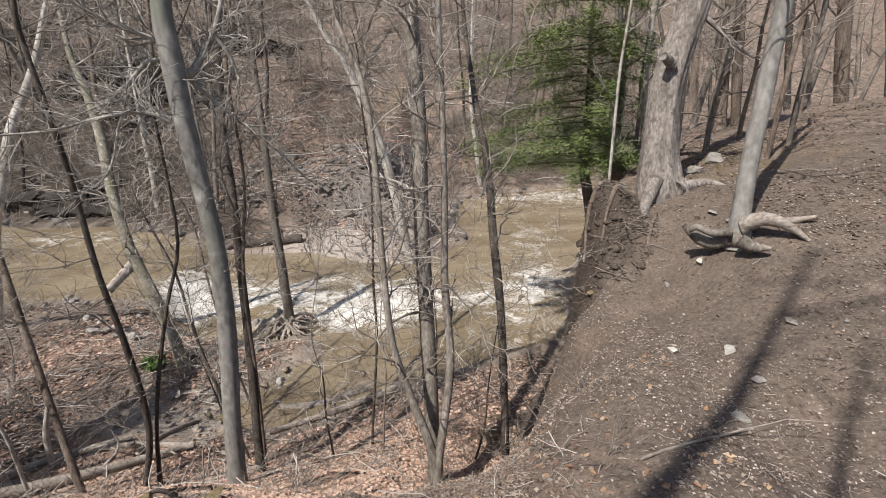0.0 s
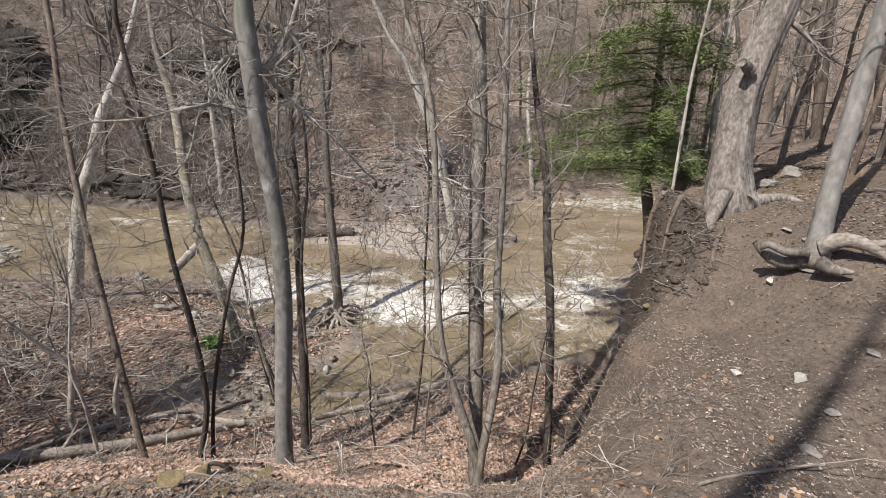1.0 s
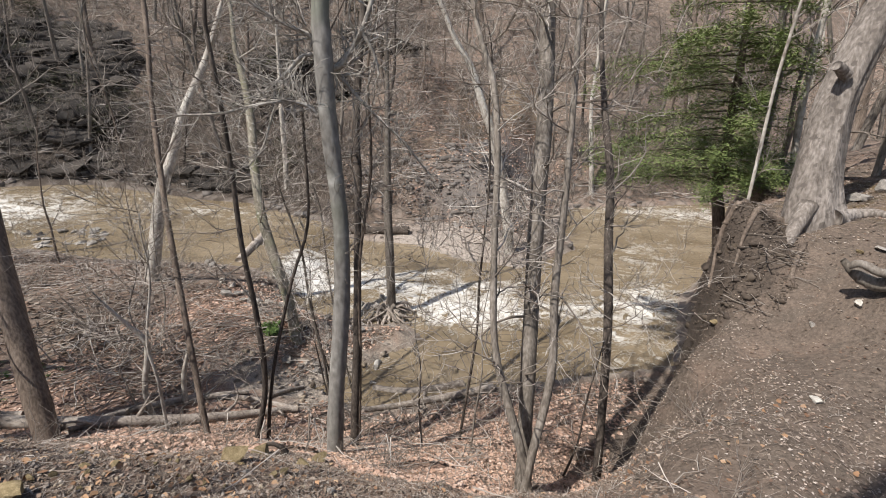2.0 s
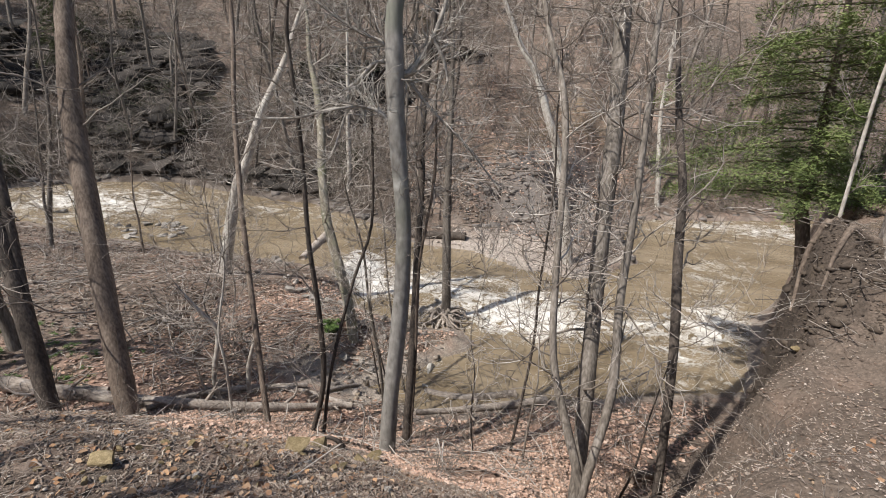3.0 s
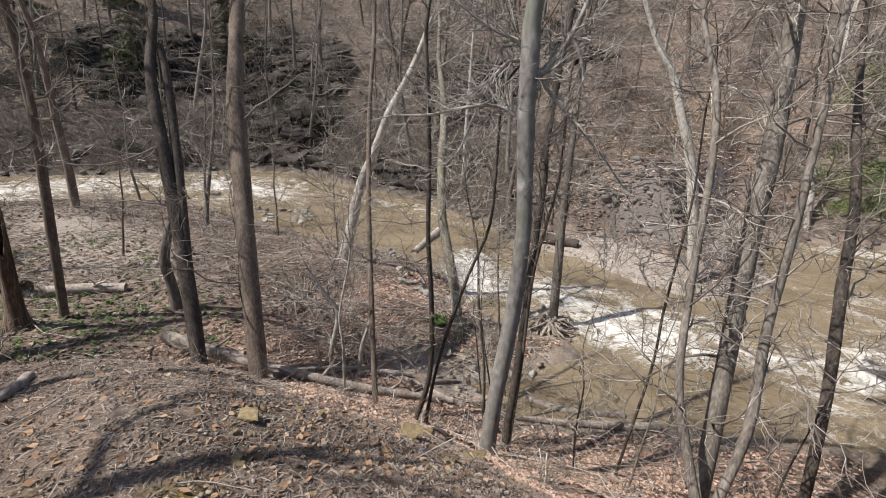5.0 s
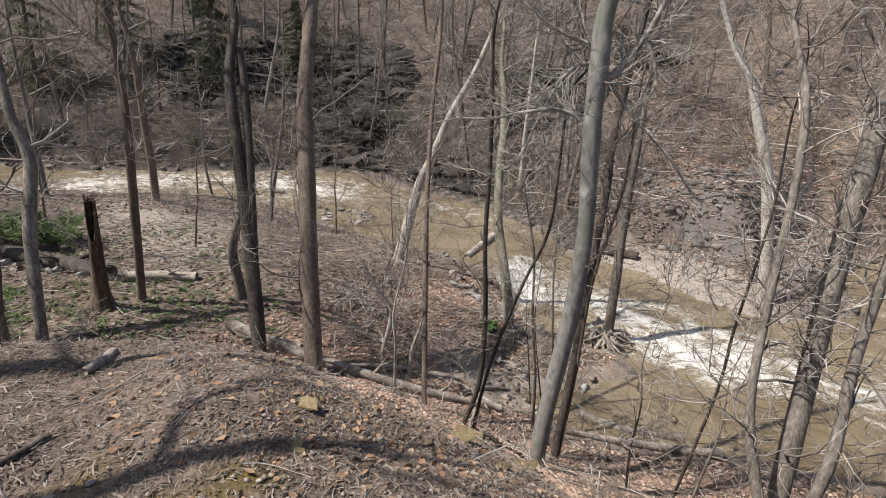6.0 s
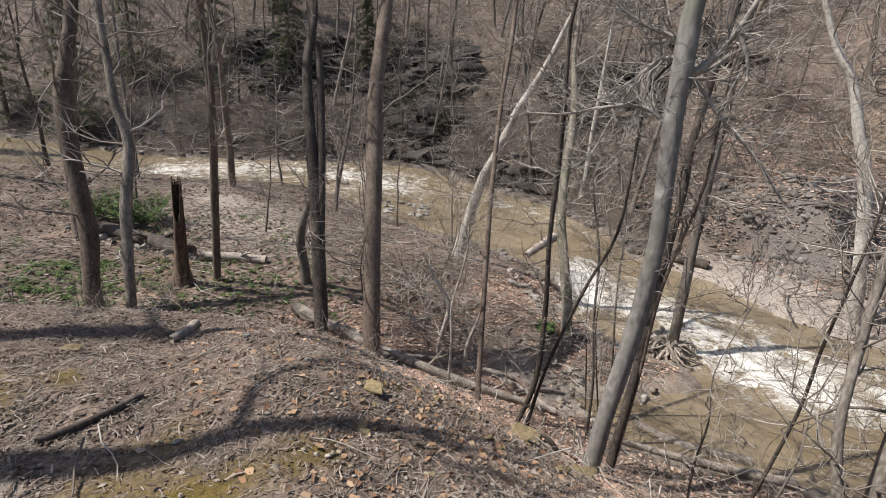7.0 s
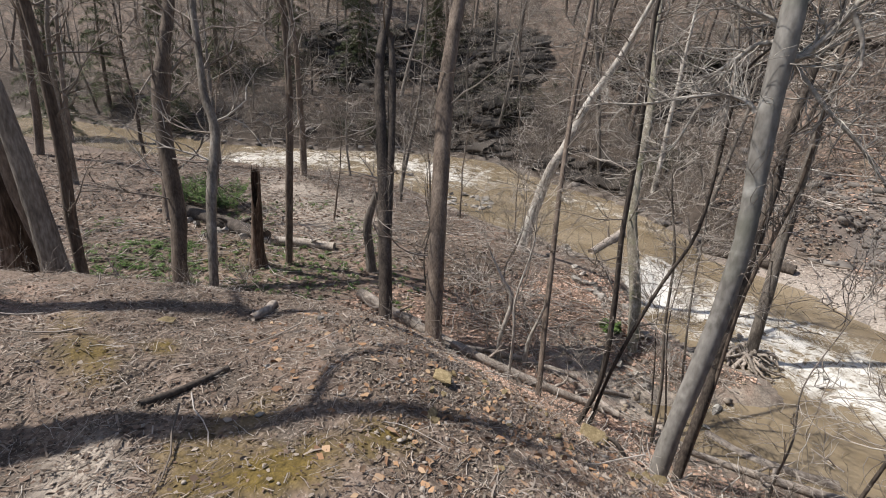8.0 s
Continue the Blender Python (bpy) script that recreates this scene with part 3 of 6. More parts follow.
xs, ys = warped(420, -160, 150, -2.0), warped(420, -70, 190, 4.0)
gx, gy = np.meshgrid(xs, ys)
gz = land(gx, gy)
fine = np.random.RandomState(4)
gz = gz + fine.normal(0, 0.006, gz.shape) * (np.hypot(gx + 1, gy - 3) < 9)
ground, _ = sheet("ground", xs, ys, gz, GROUND)
tagged(ground, "leaf-littered forest floor, dirt slope and stony banks", "ground", kind="structure")
dn, df = to_line(gx, gy, NEAR_SHORE), to_line(gx, gy, FAR_SHORE)
near_side = dn < df
bar_near = np.exp(-(((gx + 4.6) / 3.4) ** 2))
hill_s = np.where(inside(gx, gy, HILL_TOE), to_line(gx, gy, HILL_TOE[1:-1]), 0)
point_value(ground, "leafy", near_side * (0.55 + 0.2 * ripple(gx, gy, 0.8, 81)) * (1 - smooth((gx - 0.2) / 1.2)) * smooth((dn - 0.4) / 1.0) * smooth((2.9 - gz) / 0.8) * smooth((gx + 11) / 3))
# Dark soil by tree and shore; the far-left term paints understory shade.
point_value(ground, "bank", 1.4 * near_side * np.exp(-(((gx - 2.3) / 0.75) ** 2 + ((gy - 7.6) / 1.1) ** 2)) + 0.62 * ~near_side * smooth((7 - df) / 6) * (1 - bar_near) * (0.3 + 0.7 * smooth((-6 - gx) / 6)) + 0.45 * smooth((-7 - gx) / 8) * ~near_side)
point_value(ground, "dirt", (1 - np.exp(-(((gx - 2.35) / 0.85) ** 2 + ((gy - 7.6) / 1.2) ** 2))) * 0.55 * smooth((gx - 0.2) / 1.0) * near_side * smooth((9.5 - gy) / 2) + 0.2 * near_side)
point_value(ground, "silt", 0.95 * np.exp(-(((gx + 2.78) / 0.34) ** 2 + ((gy + 0.62) / 0.2) ** 2)) + 0.75 * near_side * np.exp(-(((gx + 18) / 7) ** 2 + ((gy - 5.5) / 3.0) ** 2)) + 0.5 * near_side * smooth((1.2 - dn) / 1.2) * (hill_s < 0.3) + 0.75 * near_side * np.exp(-(((gx + 6.2) / 1.5) ** 2 + ((gy - 8.0) / 1.3) ** 2)))
point_value(ground, "moss", mossy(gx, gy) * near_side + 0.4 * near_side * np.exp(-(((gx - 5) / 2) ** 2 + ((gy - 9) / 2.0) ** 2)) + 0.4 * near_side * np.exp(-(((gx + 13) / 3) ** 2 + ((gy - 1.5) / 2.0) ** 2)))
bar_here = np.exp(-(((gx + 4.6) / 3.4) ** 2))
point_value(ground, "gravel", 0.8 * ~near_side * bar_here * smooth((3.1 - df) / 0.8) + 0.35 * ~near_side * smooth((1.0 - df)))
point_value(ground, "shale", 0.75 * ~near_side * bar_here * smooth((df - 2.5) / 0.6) * smooth((6.0 - df) / 1.5))
point_value(ground, "tan", 0.45 * ~near_side * bar_here * smooth((df - 5.5) / 1.5) * smooth((14 - df) / 4))

wx, wy = np.linspace(-62, 45, 620), np.linspace(-14, 46, 420)
vx, vy = np.meshgrid(wx, wy)
wet = inside(vx, vy, RIVER)
wd = np.minimum(to_line(vx, vy, NEAR_SHORE), to_line(vx, vy, FAR_SHORE))


def blob(x, y, cx, cy, rx, ry, turn=0.0):
    c, s = math.cos(radians(turn)), math.sin(radians(turn))
    u, v = (x - cx) * c + (y - cy) * s, -(x - cx) * s + (y - cy) * c
    return np.exp(-((u / rx) ** 2 + (v / ry) ** 2))


foam = 0.85 * blob(vx, vy, -9.3, 14.6, 0.8, 2.4, 14) + 0.5 * blob(vx, vy, -7.4, 14.6, 2.0, 2.0, -8) + 0.42 * blob(vx, vy, -4.0, 15.2, 2.8, 1.7, -6) + 0.55 * blob(vx, vy, -2.9, 13.2, 2.0, 1.1, 10)
foam = foam + 0.34 * blob(vx, vy, -0.5, 14.6, 2.6, 1.8, 8) + 0.56 * blob(vx, vy, 2.6, 15.4, 1.2, 3.0, -20) + 0.36 * blob(vx, vy, 3.4, 21.5, 1.4, 2.6, -25) + 0.22 * blob(vx, vy, 1.5, 11.3, 1.5, 0.9, 25)
foam = foam + 0.52 * blob(vx, vy, -26.5, 16.5, 4.5, 4.0, 30) + 0.5 * blob(vx, vy, -32.5, 8, 4.5, 8, 15) + 0.4 * blob(vx, vy, 6, 30, 6, 3) + 0.3 * blob(vx, vy, -17, 20.5, 6, 1.6, -8)
rough_water = np.clip(foam, 0.12, 0.8)
wz = level(vx, vy) + rough_water * (0.11 * ripple(vx, vy, 2.6, 21) + 0.07 * ripple(vx, vy, 6.0, 22))
river, used = sheet("water", wx, wy, wz, WATER, keep=wet | (wd < 0.5))
point_value(river, "foam", foam.reshape(-1)[used])
tagged(river, "muddy brown river with white rapids", "river", kind="structure")


def root_mound(x, y):
    """A tangle of roots and drift under the tree in the river."""
    rng = np.random.RandomState(8)
    mound = thing("root_mound", "tangled root mound with caught driftwood in the shallows", "roots", at=(x, y, height(x, y)))
    for k in range(58):
        a, r = rng.uniform(0, 6.28), rng.uniform(0.4, 1.25)
        p = [(0.08 * math.cos(a), 0.08 * math.sin(a), 0.5, 0.06), (0.4 * r * math.cos(a), 0.4 * r * math.sin(a), 0.42 + rng.uniform(-0.1, 0.15), 0.05), (0.75 * r * math.cos(a + 0.3), 0.75 * r * math.sin(a + 0.3), 0.2, 0.035), (r * math.cos(a + 0.4), r * math.sin(a + 0.4), -0.1, 0.02)]
        b = Build()
        p = np.array(p)
        p[1:, :3] += rng.normal(0, 0.13, (3, 3)) * (1, 1, 0.7)
        p[:, 3] *= rng.uniform(0.4, 1.0)
        line = spline(p, 5)
        line[2:, :3] += rng.normal(0, 0.025, (len(line) - 2, 3))
        b.tube(line[:, :3], line[:, 3], 6, rough=0.15, rng=rng)
        part("root", b, (DEADWOOD, DEADWOOD, BARK)[k % 3], mound)
    return mound


def brush_pile(x, y):
    rng = np.random.RandomState(12)
    b = Build()
    for k in range(95):
        r, a = rng.uniform(0, 1.5), rng.uniform(0, 6.28)
        p = np.array([x + 1.3 * r * math.cos(a), y + r * math.sin(a), 0])
        p[2] = height(p[0], p[1]) + rng.uniform(0, 0.4) * (1.6 - r)
        branch(b, rng, p, (rng.normal(), rng.normal(), rng.normal(0, 0.25)), rng.uniform(0.6, 1.7), rng.uniform(0.007, 0.02), 1, 4, -0.03, 0.8, 3)
    ob = new("brush_pile", b.mesh("brush_pile", TWIG_PALE))
    return tagged(ob, "heap of grey dead branches on the flat", "brush pile", kind="stuff")


def hollow_stump(x, y, r, high):
    rng = np.random.RandomState(9)
    stump = thing("hollow_stump", "broken reddish-brown hollow stump with a splintered top", "stump", at=(x, y, height(x, y) - 0.1))
    b = Build()
    sides = 18
    for inner in (0, 1):
        rows = []
        for i in range(12):
            t = i / 11
            ang = np.arange(sides) * 2 * np.pi / sides
            rad = r * (0.72 - 0.22 * t + 0.85 * math.exp(-t * 9)) * (1 + 0.1 * np.cos(3 * ang + 4 * t)) * (0.8 if inner else 1.0)
            top = high * t * (1 - 0.35 * t * np.maximum(0, np.cos(ang + 0.8))) + (t == 1) * rng.uniform(-0.15, 0.1, sides)
            rows.append(np.stack([rad * np.cos(ang) + 0.16 * t * high, rad * np.sin(ang), top], -1))
        f = [(i * sides + j, i * sides + (j + 1) % sides, (i + 1) * sides + (j + 1) % sides, (i + 1) * sides + j) for i in range(11) for j in range(sides)]
        b.add(np.concatenate(rows), [q[::-1] for q in f] if inner else f)
    n = b.count // 2
    b.f += [(n - sides + j, n - sides + (j + 1) % sides, 2 * n - sides + (j + 1) % sides, 2 * n - sides + j) for j in range(sides)]
    part("shell", b, BARK_RED, stump)
    return stump


def sprays(build, rng, at, way, length, count, size, flat=0.25, fall=0.35):
    """Flat leafy sprays along a drooping bough."""
    d = unit(np.array(way, float))
    side = unit(np.cross(d, (0, 0, 1)))
    t = rng.uniform(0.12, 1, count)
    u = rng.uniform(-1, 1, count) * 0.34 * length * (1.05 - t)
    p = np.array(at) + np.outer(t * length, d) + np.outer(u, side)
    p[:, 2] += -fall * length * t ** 2 + rng.normal(0, flat * 0.12, count)
    a = rng.uniform(0, 6.28, count)
    s = size * rng.uniform(0.6, 1.4, count)
    e1 = np.stack([np.cos(a), np.sin(a), rng.normal(-0.15, 0.3, count)], -1) * s[:, None]
    e2 = np.stack([-np.sin(a), np.cos(a), rng.normal(0, 0.3, count)], -1) * (s * 0.3)[:, None]
    v = np.stack([p - e1 * 0.6, p - e2 * 0.6 + e1 * 0.1, p + e1, p + e2 * 0.6 + e1 * 0.1], 1).reshape(-1, 3)
    build.add(v, [(4 * k, 4 * k + 1, 4 * k + 2, 4 * k + 3) for k in range(count)])


def hemlock(points, label="evergreen hemlock with drooping boughs over the bank", boughs=70, reach=2.7, above=4.0, start=0.22, seed=3, count=170, size=0.1, name="hemlock", mat=None, taper=0.85, shy=0.0, tiers=False):
    rng = np.random.RandomState(seed)
    pts = np.array(points, float)
    pts[0, 2] = min(pts[0, 2], height(pts[0, 0], pts[0, 1]) - 0.1)
    d = unit(pts[-1, :3] - pts[-2, :3])
    pts = np.concatenate([pts, [np.append(pts[-1, :3] + d * above, 0.02)]])
    line = spline(pts, 6)
    tree = thing(name, label, "tree", at=tuple(line[0, :3]))
    o = line[0, :3]
    b = Build()
    b.tube(line[:, :3] - o, line[:, 3], 9, rough=0.06, rng=rng)
    part("trunk", b, BARK_BROWN, tree)
    wood, leaf = Build(), Build()
    for k in range(boughs):
        t = start + (1 - start) * (k + rng.uniform()) / boughs
        i = min(int(t * (len(line) - 1)), len(line) - 2)
        a = k * 2.4 + rng.uniform(-0.5, 0.5)
        length = reach * (1.05 - taper * (t - start) / (1 - start)) * rng.uniform(0.5, 1.1)
        length *= 1 - shy * max(0.0, math.cos(a) * 0.8 - math.sin(a) * 0.6)
        way = np.array([math.cos(a), math.sin(a), rng.uniform(-0.1, 0.2)])
        if tiers:
            # long boughs lean out over the water, short ones towards the hill; each tier keeps its own slant
            length *= 1.0 + 0.12 * max(0.0, -math.cos(a))
            way[2] = rng.choice([-0.02, 0.06, 0.16])
        p0 = line[i, :3] - o
        q = [p0 + unit(way) * length * s + np.array([0, 0, -(0.16 if tiers else 0.35) * length * s * s]) for s in (0, 0.35, 0.7, 1.0)]
        wood.tube(q, [0.022, 0.015, 0.009, 0.003], 4, cap=False)
        sprays(leaf, rng, p0, way, length, int(count * length / reach), size, 0.9, 0.16 if tiers else 0.35)
    tagged(part("bough_wood", wood, BARK_BROWN, tree), kind="stuff")
    tagged(part("crown", leaf, mat or NEEDLES, tree, "dark green needle sprays", flat=True), kind="stuff")
    return tree


def green_bush(x, y, r, high, seed):
    rng = np.random.RandomState(seed)
    bush = thing("green_bush", "low evergreen bush with fresh green sprays", "bush", "low green bushes", (x, y, height(x, y)))
    stems, leaf = Build(), Build()
    for k in range(34):
        a = rng.uniform(0, 6.28)
        way = unit(np.array([math.cos(a) * r, math.sin(a) * r, high * rng.uniform(0.4, 1.3)]))
        n = math.hypot(r, high) * rng.uniform(0.6, 1.0)
        stems.tube([(0, 0, 0), way * n * 0.5, way * n], [0.012, 0.008, 0.003], 4, cap=False)
        sprays(leaf, rng, way * n * 0.2, way, n, 110, 0.075, fall=0.1)
    tagged(part("stem", stems, BARK_BROWN, bush), kind="stuff")
    tagged(part("foliage", leaf, GREEN, bush, "green leaf sprays", flat=True), kind="stuff")
    return bush


# ---- trees, logs and rocks, thing by thing ----
beech = bare_tree([(-3.19, 5.22, 1.09, 0.129), (-3.17, 5.35, 2.12, 0.116), (-3.1, 5.55, 3.42, 0.115), (-3.09, 5.69, 4.56, 0.108), (-3.13, 5.73, 5.12, 0.109), (-3.21, 5.77, 5.89, 0.116), (-3.25, 5.81, 6.45, 0.118), (-3.28, 5.86, 7.05, 0.121), (-3.29, 5.91, 7.56, 0.108)], mat=BARK_SMOOTH, label='smooth grey beech-like tree bending over the slope', limbs=6, low=0.8, reach=2.0, seed=11, sides=16, above=4.5)
add_limbs(beech, [[(-3.40, 6.03, 7.06, 0.058), (-3.53, 5.95, 7.17, 0.043), (-3.73, 5.84, 7.26, 0.035), (-3.92, 5.74, 7.37, 0.030), (-4.12, 5.63, 7.52, 0.026), (-4.31, 5.52, 7.69, 0.019)], [(-3.36, 6.01, 7.00, 0.050), (-3.26, 6.06, 6.76, 0.041), (-3.10, 6.16, 6.54, 0.034), (-2.83, 6.30, 6.21, 0.031), (-2.50, 6.48, 5.86, 0.025), (-2.04, 6.74, 5.22, 0.018)], [(-3.35, 5.74, 6.18, 0.050), (-3.45, 5.67, 6.29, 0.035), (-3.67, 5.55, 6.34, 0.031), (-4.01, 5.35, 6.29, 0.027), (-4.37, 5.15, 6.19, 0.023), (-4.75, 4.93, 6.17, 0.016), (-5.07, 4.74, 6.09, 0.009)]], LIMB_PALE, 1, 5)
add_limbs(beech, [[(-3.42, 5.98, 6.93, 0.047), (-3.60, 5.89, 6.90, 0.039), (-3.73, 5.80, 6.75, 0.032), (-3.88, 5.72, 6.60, 0.028), (-4.10, 5.61, 6.42, 0.017)], [(-3.81, 5.92, 6.75, 0.029), (-3.93, 5.84, 6.47, 0.025), (-4.05, 5.77, 6.15, 0.022), (-4.17, 5.68, 5.76, 0.018), (-4.34, 5.58, 5.51, 0.011)], [(-3.32, 5.94, 6.77, 0.058), (-3.14, 6.04, 6.80, 0.051), (-2.89, 6.18, 7.21, 0.048), (-2.75, 6.25, 7.59, 0.044), (-2.66, 6.30, 7.96, 0.029)], [(-2.84, 6.09, 7.20, 0.036), (-2.71, 6.15, 6.95, 0.030), (-2.66, 6.18, 6.69, 0.023)]], LIMB_PALE, 2, 4)
bare_tree([(-0.4, 5.31, 1.73, 0.094), (-0.45, 5.88, 3.16, 0.107), (-0.5, 6.47, 4.65, 0.113), (-0.51, 7.09, 6.18, 0.115), (-0.6, 7.71, 7.76, 0.108)], twigs=TWIG_PALE, label='tall grey-brown tree in a clump', seed=12, limbs=18, above=5, reach=1.5)
bare_tree([(-0.39, 4.9, 2.09, 0.058), (-0.59, 5.05, 2.64, 0.057), (-0.85, 5.27, 3.43, 0.046), (-0.95, 5.59, 4.53, 0.043), (-1.01, 5.95, 5.76, 0.042), (-1.13, 6.19, 6.57, 0.042), (-1.36, 6.35, 7.18, 0.035), (-1.48, 6.47, 7.58, 0.031)], twigs=TWIG_PALE, label='slender pale stem curving out of a clump', seed=13, limbs=18, mat=BARK, low=0.3, above=3, reach=1.2)
bare_tree([(-0.3, 4.89, 2.05, 0.058), (-0.13, 5.22, 3.12, 0.054), (-0.17, 5.53, 4.15, 0.05), (-0.14, 5.88, 5.31, 0.043), (-0.14, 6.29, 6.67, 0.039), (-0.15, 6.55, 7.54, 0.035)], label='slender grey stem of a clump', seed=14, limbs=16, low=0.35, above=3, reach=1.2)
bare_tree([(0.7, 6.48, 1.33, 0.065), (0.71, 7.23, 2.82, 0.072), (0.63, 7.89, 4.12, 0.074), (0.59, 8.4, 5.13, 0.065), (0.44, 8.9, 6.08, 0.062), (0.36, 9.21, 6.68, 0.047), (0.27, 9.62, 7.49, 0.042), (0.23, 9.94, 8.12, 0.037)], mat=BARK_DARK, label='thin tree with a blackened trunk', seed=15, limbs=15, above=2.5, reach=1.3)
bare_tree([(-4.97, 12.4, -0.03, 0.142), (-5.07, 12.65, 1.75, 0.131), (-5.19, 12.89, 3.54, 0.12), (-5.23, 13.12, 5.09, 0.094), (-5.29, 13.39, 6.88, 0.069), (-5.37, 13.59, 8.3, 0.06), (-5.41, 13.68, 8.99, 0.052)], twigs=TWIG_PALE, label='slim pale tree on a root mound in the river', seed=16, limbs=16, low=0.3, above=3, reach=1.6)
bare_tree([(-5.73, 8.66, -1.36, 0.156), (-6.13, 9.09, -0.07, 0.143), (-6.67, 9.61, 1.56, 0.137), (-7.24, 9.93, 2.84, 0.129), (-7.55, 10.13, 3.6, 0.122), (-7.88, 10.52, 4.71, 0.116), (-8.1, 10.9, 5.7, 0.111), (-8.41, 11.23, 6.7, 0.091), (-8.76, 11.48, 7.58, 0.065), (-9.02, 11.85, 8.58, 0.052)], twigs=TWIG_PALE, mat=BARK_LICHEN, label='grey-green lichened tree leaning by the stony shore', seed=17, limbs=18, low=0.4, above=2, reach=1.7)
bare_tree([(-4.79, 5.42, 0.79, 0.043), (-4.55, 5.59, 1.89, 0.045), (-4.54, 5.6, 3.1, 0.043), (-4.61, 5.55, 4.35, 0.037), (-4.62, 5.55, 5.33, 0.035), (-4.64, 5.53, 6.22, 0.034), (-4.68, 5.5, 7.04, 0.029), (-4.68, 5.5, 7.42, 0.028)], mat=BARK_DARK, label='dark crooked sapling hung with vine', seed=18, limbs=14, low=0.1, above=2, reach=1.2)
bare_tree([(-5.18, 4.95, 0.98, 0.053), (-5.57, 5.3, 2.27, 0.048), (-5.89, 5.6, 3.36, 0.049), (-6.23, 5.93, 4.56, 0.044), (-6.5, 6.24, 5.58, 0.045), (-6.71, 6.51, 6.44, 0.04), (-6.89, 6.81, 7.3, 0.04), (-7.03, 6.99, 7.87, 0.04)], mat=BARK_BROWN, label='thin brown sapling on the slope', seed=19, limbs=9, low=0.3, above=2, reach=1.1)
bare_tree([(-11.26, 9.75, 0.72, 0.204), (-11.01, 10.02, 2.3, 0.178), (-10.73, 10.31, 3.95, 0.154), (-10.47, 10.59, 4.82, 0.134), (-10.15, 10.93, 6.05, 0.113), (-9.66, 11.44, 7.36, 0.093), (-9.32, 11.81, 8.63, 0.06)], twigs=TWIG_PALE, mat=BARK_WHITE, label='white-barked leaning sycamore by the shore', seed=20, limbs=14, low=0.6, above=2, reach=2)
bare_tree([(-7.07, 4.02, 1.55, 0.164), (-7.53, 4.3, 2.75, 0.166), (-7.91, 4.54, 3.74, 0.163), (-8.48, 4.92, 5.27, 0.166), (-8.91, 5.22, 6.42, 0.157), (-9.18, 5.5, 7.29, 0.136), (-9.39, 5.73, 7.95, 0.137)], mat=BARK_BROWN, label='straight brown-barked tree at the slope edge', seed=21, limbs=6, above=5, reach=1.8, low=0.3)
bare_tree([(-7.67, 3.34, 1.85, 0.132), (-8.36, 3.64, 3.72, 0.123), (-8.94, 3.83, 5.22, 0.108), (-9.47, 4.03, 6.65, 0.092), (-9.69, 4.26, 7.38, 0.077), (-9.82, 4.38, 7.81, 0.071)], mat=BARK_DARK, label='dark twin-stemmed tree at the slope edge', seed=22, limbs=6, above=4, reach=1.6, low=0.3)
bare_tree([(-8.26, 3.65, 3.52, 0.075), (-8.85, 3.99, 5.23, 0.076), (-9.33, 4.23, 6.56, 0.071), (-9.58, 4.29, 7.18, 0.066)], mat=BARK_DARK, label='second dark stem of a twin tree', seed=23, limbs=3, above=0)
bare_tree([(-11.92, 2.76, 1.28, 0.087), (-11.67, 2.8, 3.61, 0.087), (-11.46, 2.84, 5.55, 0.081), (-11.35, 2.81, 6.69, 0.071), (-11.26, 2.74, 7.73, 0.062)], twigs=TWIG_PALE, mat=BARK_BROWN, label='thin brown tree beyond the slope edge', seed=24, limbs=16, above=4, reach=1.8, low=0.3)
bare_tree([(-8.92, 0.7, 2.99, 0.077), (-9.41, 0.85, 4.24, 0.087), (-9.8, 1.07, 5.29, 0.083), (-10.05, 0.99, 5.88, 0.068), (-10.38, 1.01, 6.71, 0.059), (-10.67, 1.03, 7.44, 0.059)], twigs=TWIG_PALE, mat=BARK, label='forked grey tree beyond the slope edge', seed=25, limbs=14, above=4, reach=1.8, low=0.3)
bare_tree([(-10.92, 0.34, 2.61, 0.143), (-11.24, 0.44, 3.53, 0.16), (-11.62, 0.41, 4.61, 0.153), (-12.03, 0.43, 5.78, 0.152), (-12.35, 0.65, 6.75, 0.119), (-12.65, 0.85, 7.62, 0.114)], mat=BARK_BROWN, label='crooked brown tree behind the slope edge', seed=26, limbs=14, above=4, reach=1.8, low=0.3)
bare_tree([(-10.27, -1.17, 3.18, 0.087), (-10.27, -1.17, 3.92, 0.089), (-10.27, -1.12, 5.11, 0.085), (-10.27, -1.15, 6.35, 0.071), (-10.27, -1.2, 7.09, 0.065)], mat=BARK_BROWN, label='leaning brown tree at the slope edge', seed=27, limbs=7, above=4, reach=1.6, low=0.3)
bare_tree([(-8.31, -1.26, 3.88, 0.149), (-8.3, -1.31, 4.64, 0.128), (-8.29, -1.38, 5.41, 0.108), (-8.28, -1.5, 6.34, 0.095), (-8.26, -1.62, 6.83, 0.084)], mat=BARK, label='leaning grey tree at the edge of the slope', seed=28, limbs=5, above=4, reach=1.6, low=0.6)
young_tree = bare_tree([(3.68, 5.98, 4.5, 0.15), (3.74, 6.1, 4.92, 0.115), (3.83, 6.24, 5.49, 0.108), (3.93, 6.35, 6.04, 0.104), (4.04, 6.48, 6.72, 0.102), (4.16, 6.6, 7.38, 0.1)], mat=BARK_SMOOTH, label='leaning smooth grey tree with exposed roots', seed=31, limbs=5, above=4, reach=1.5, low=0.75, sides=16)
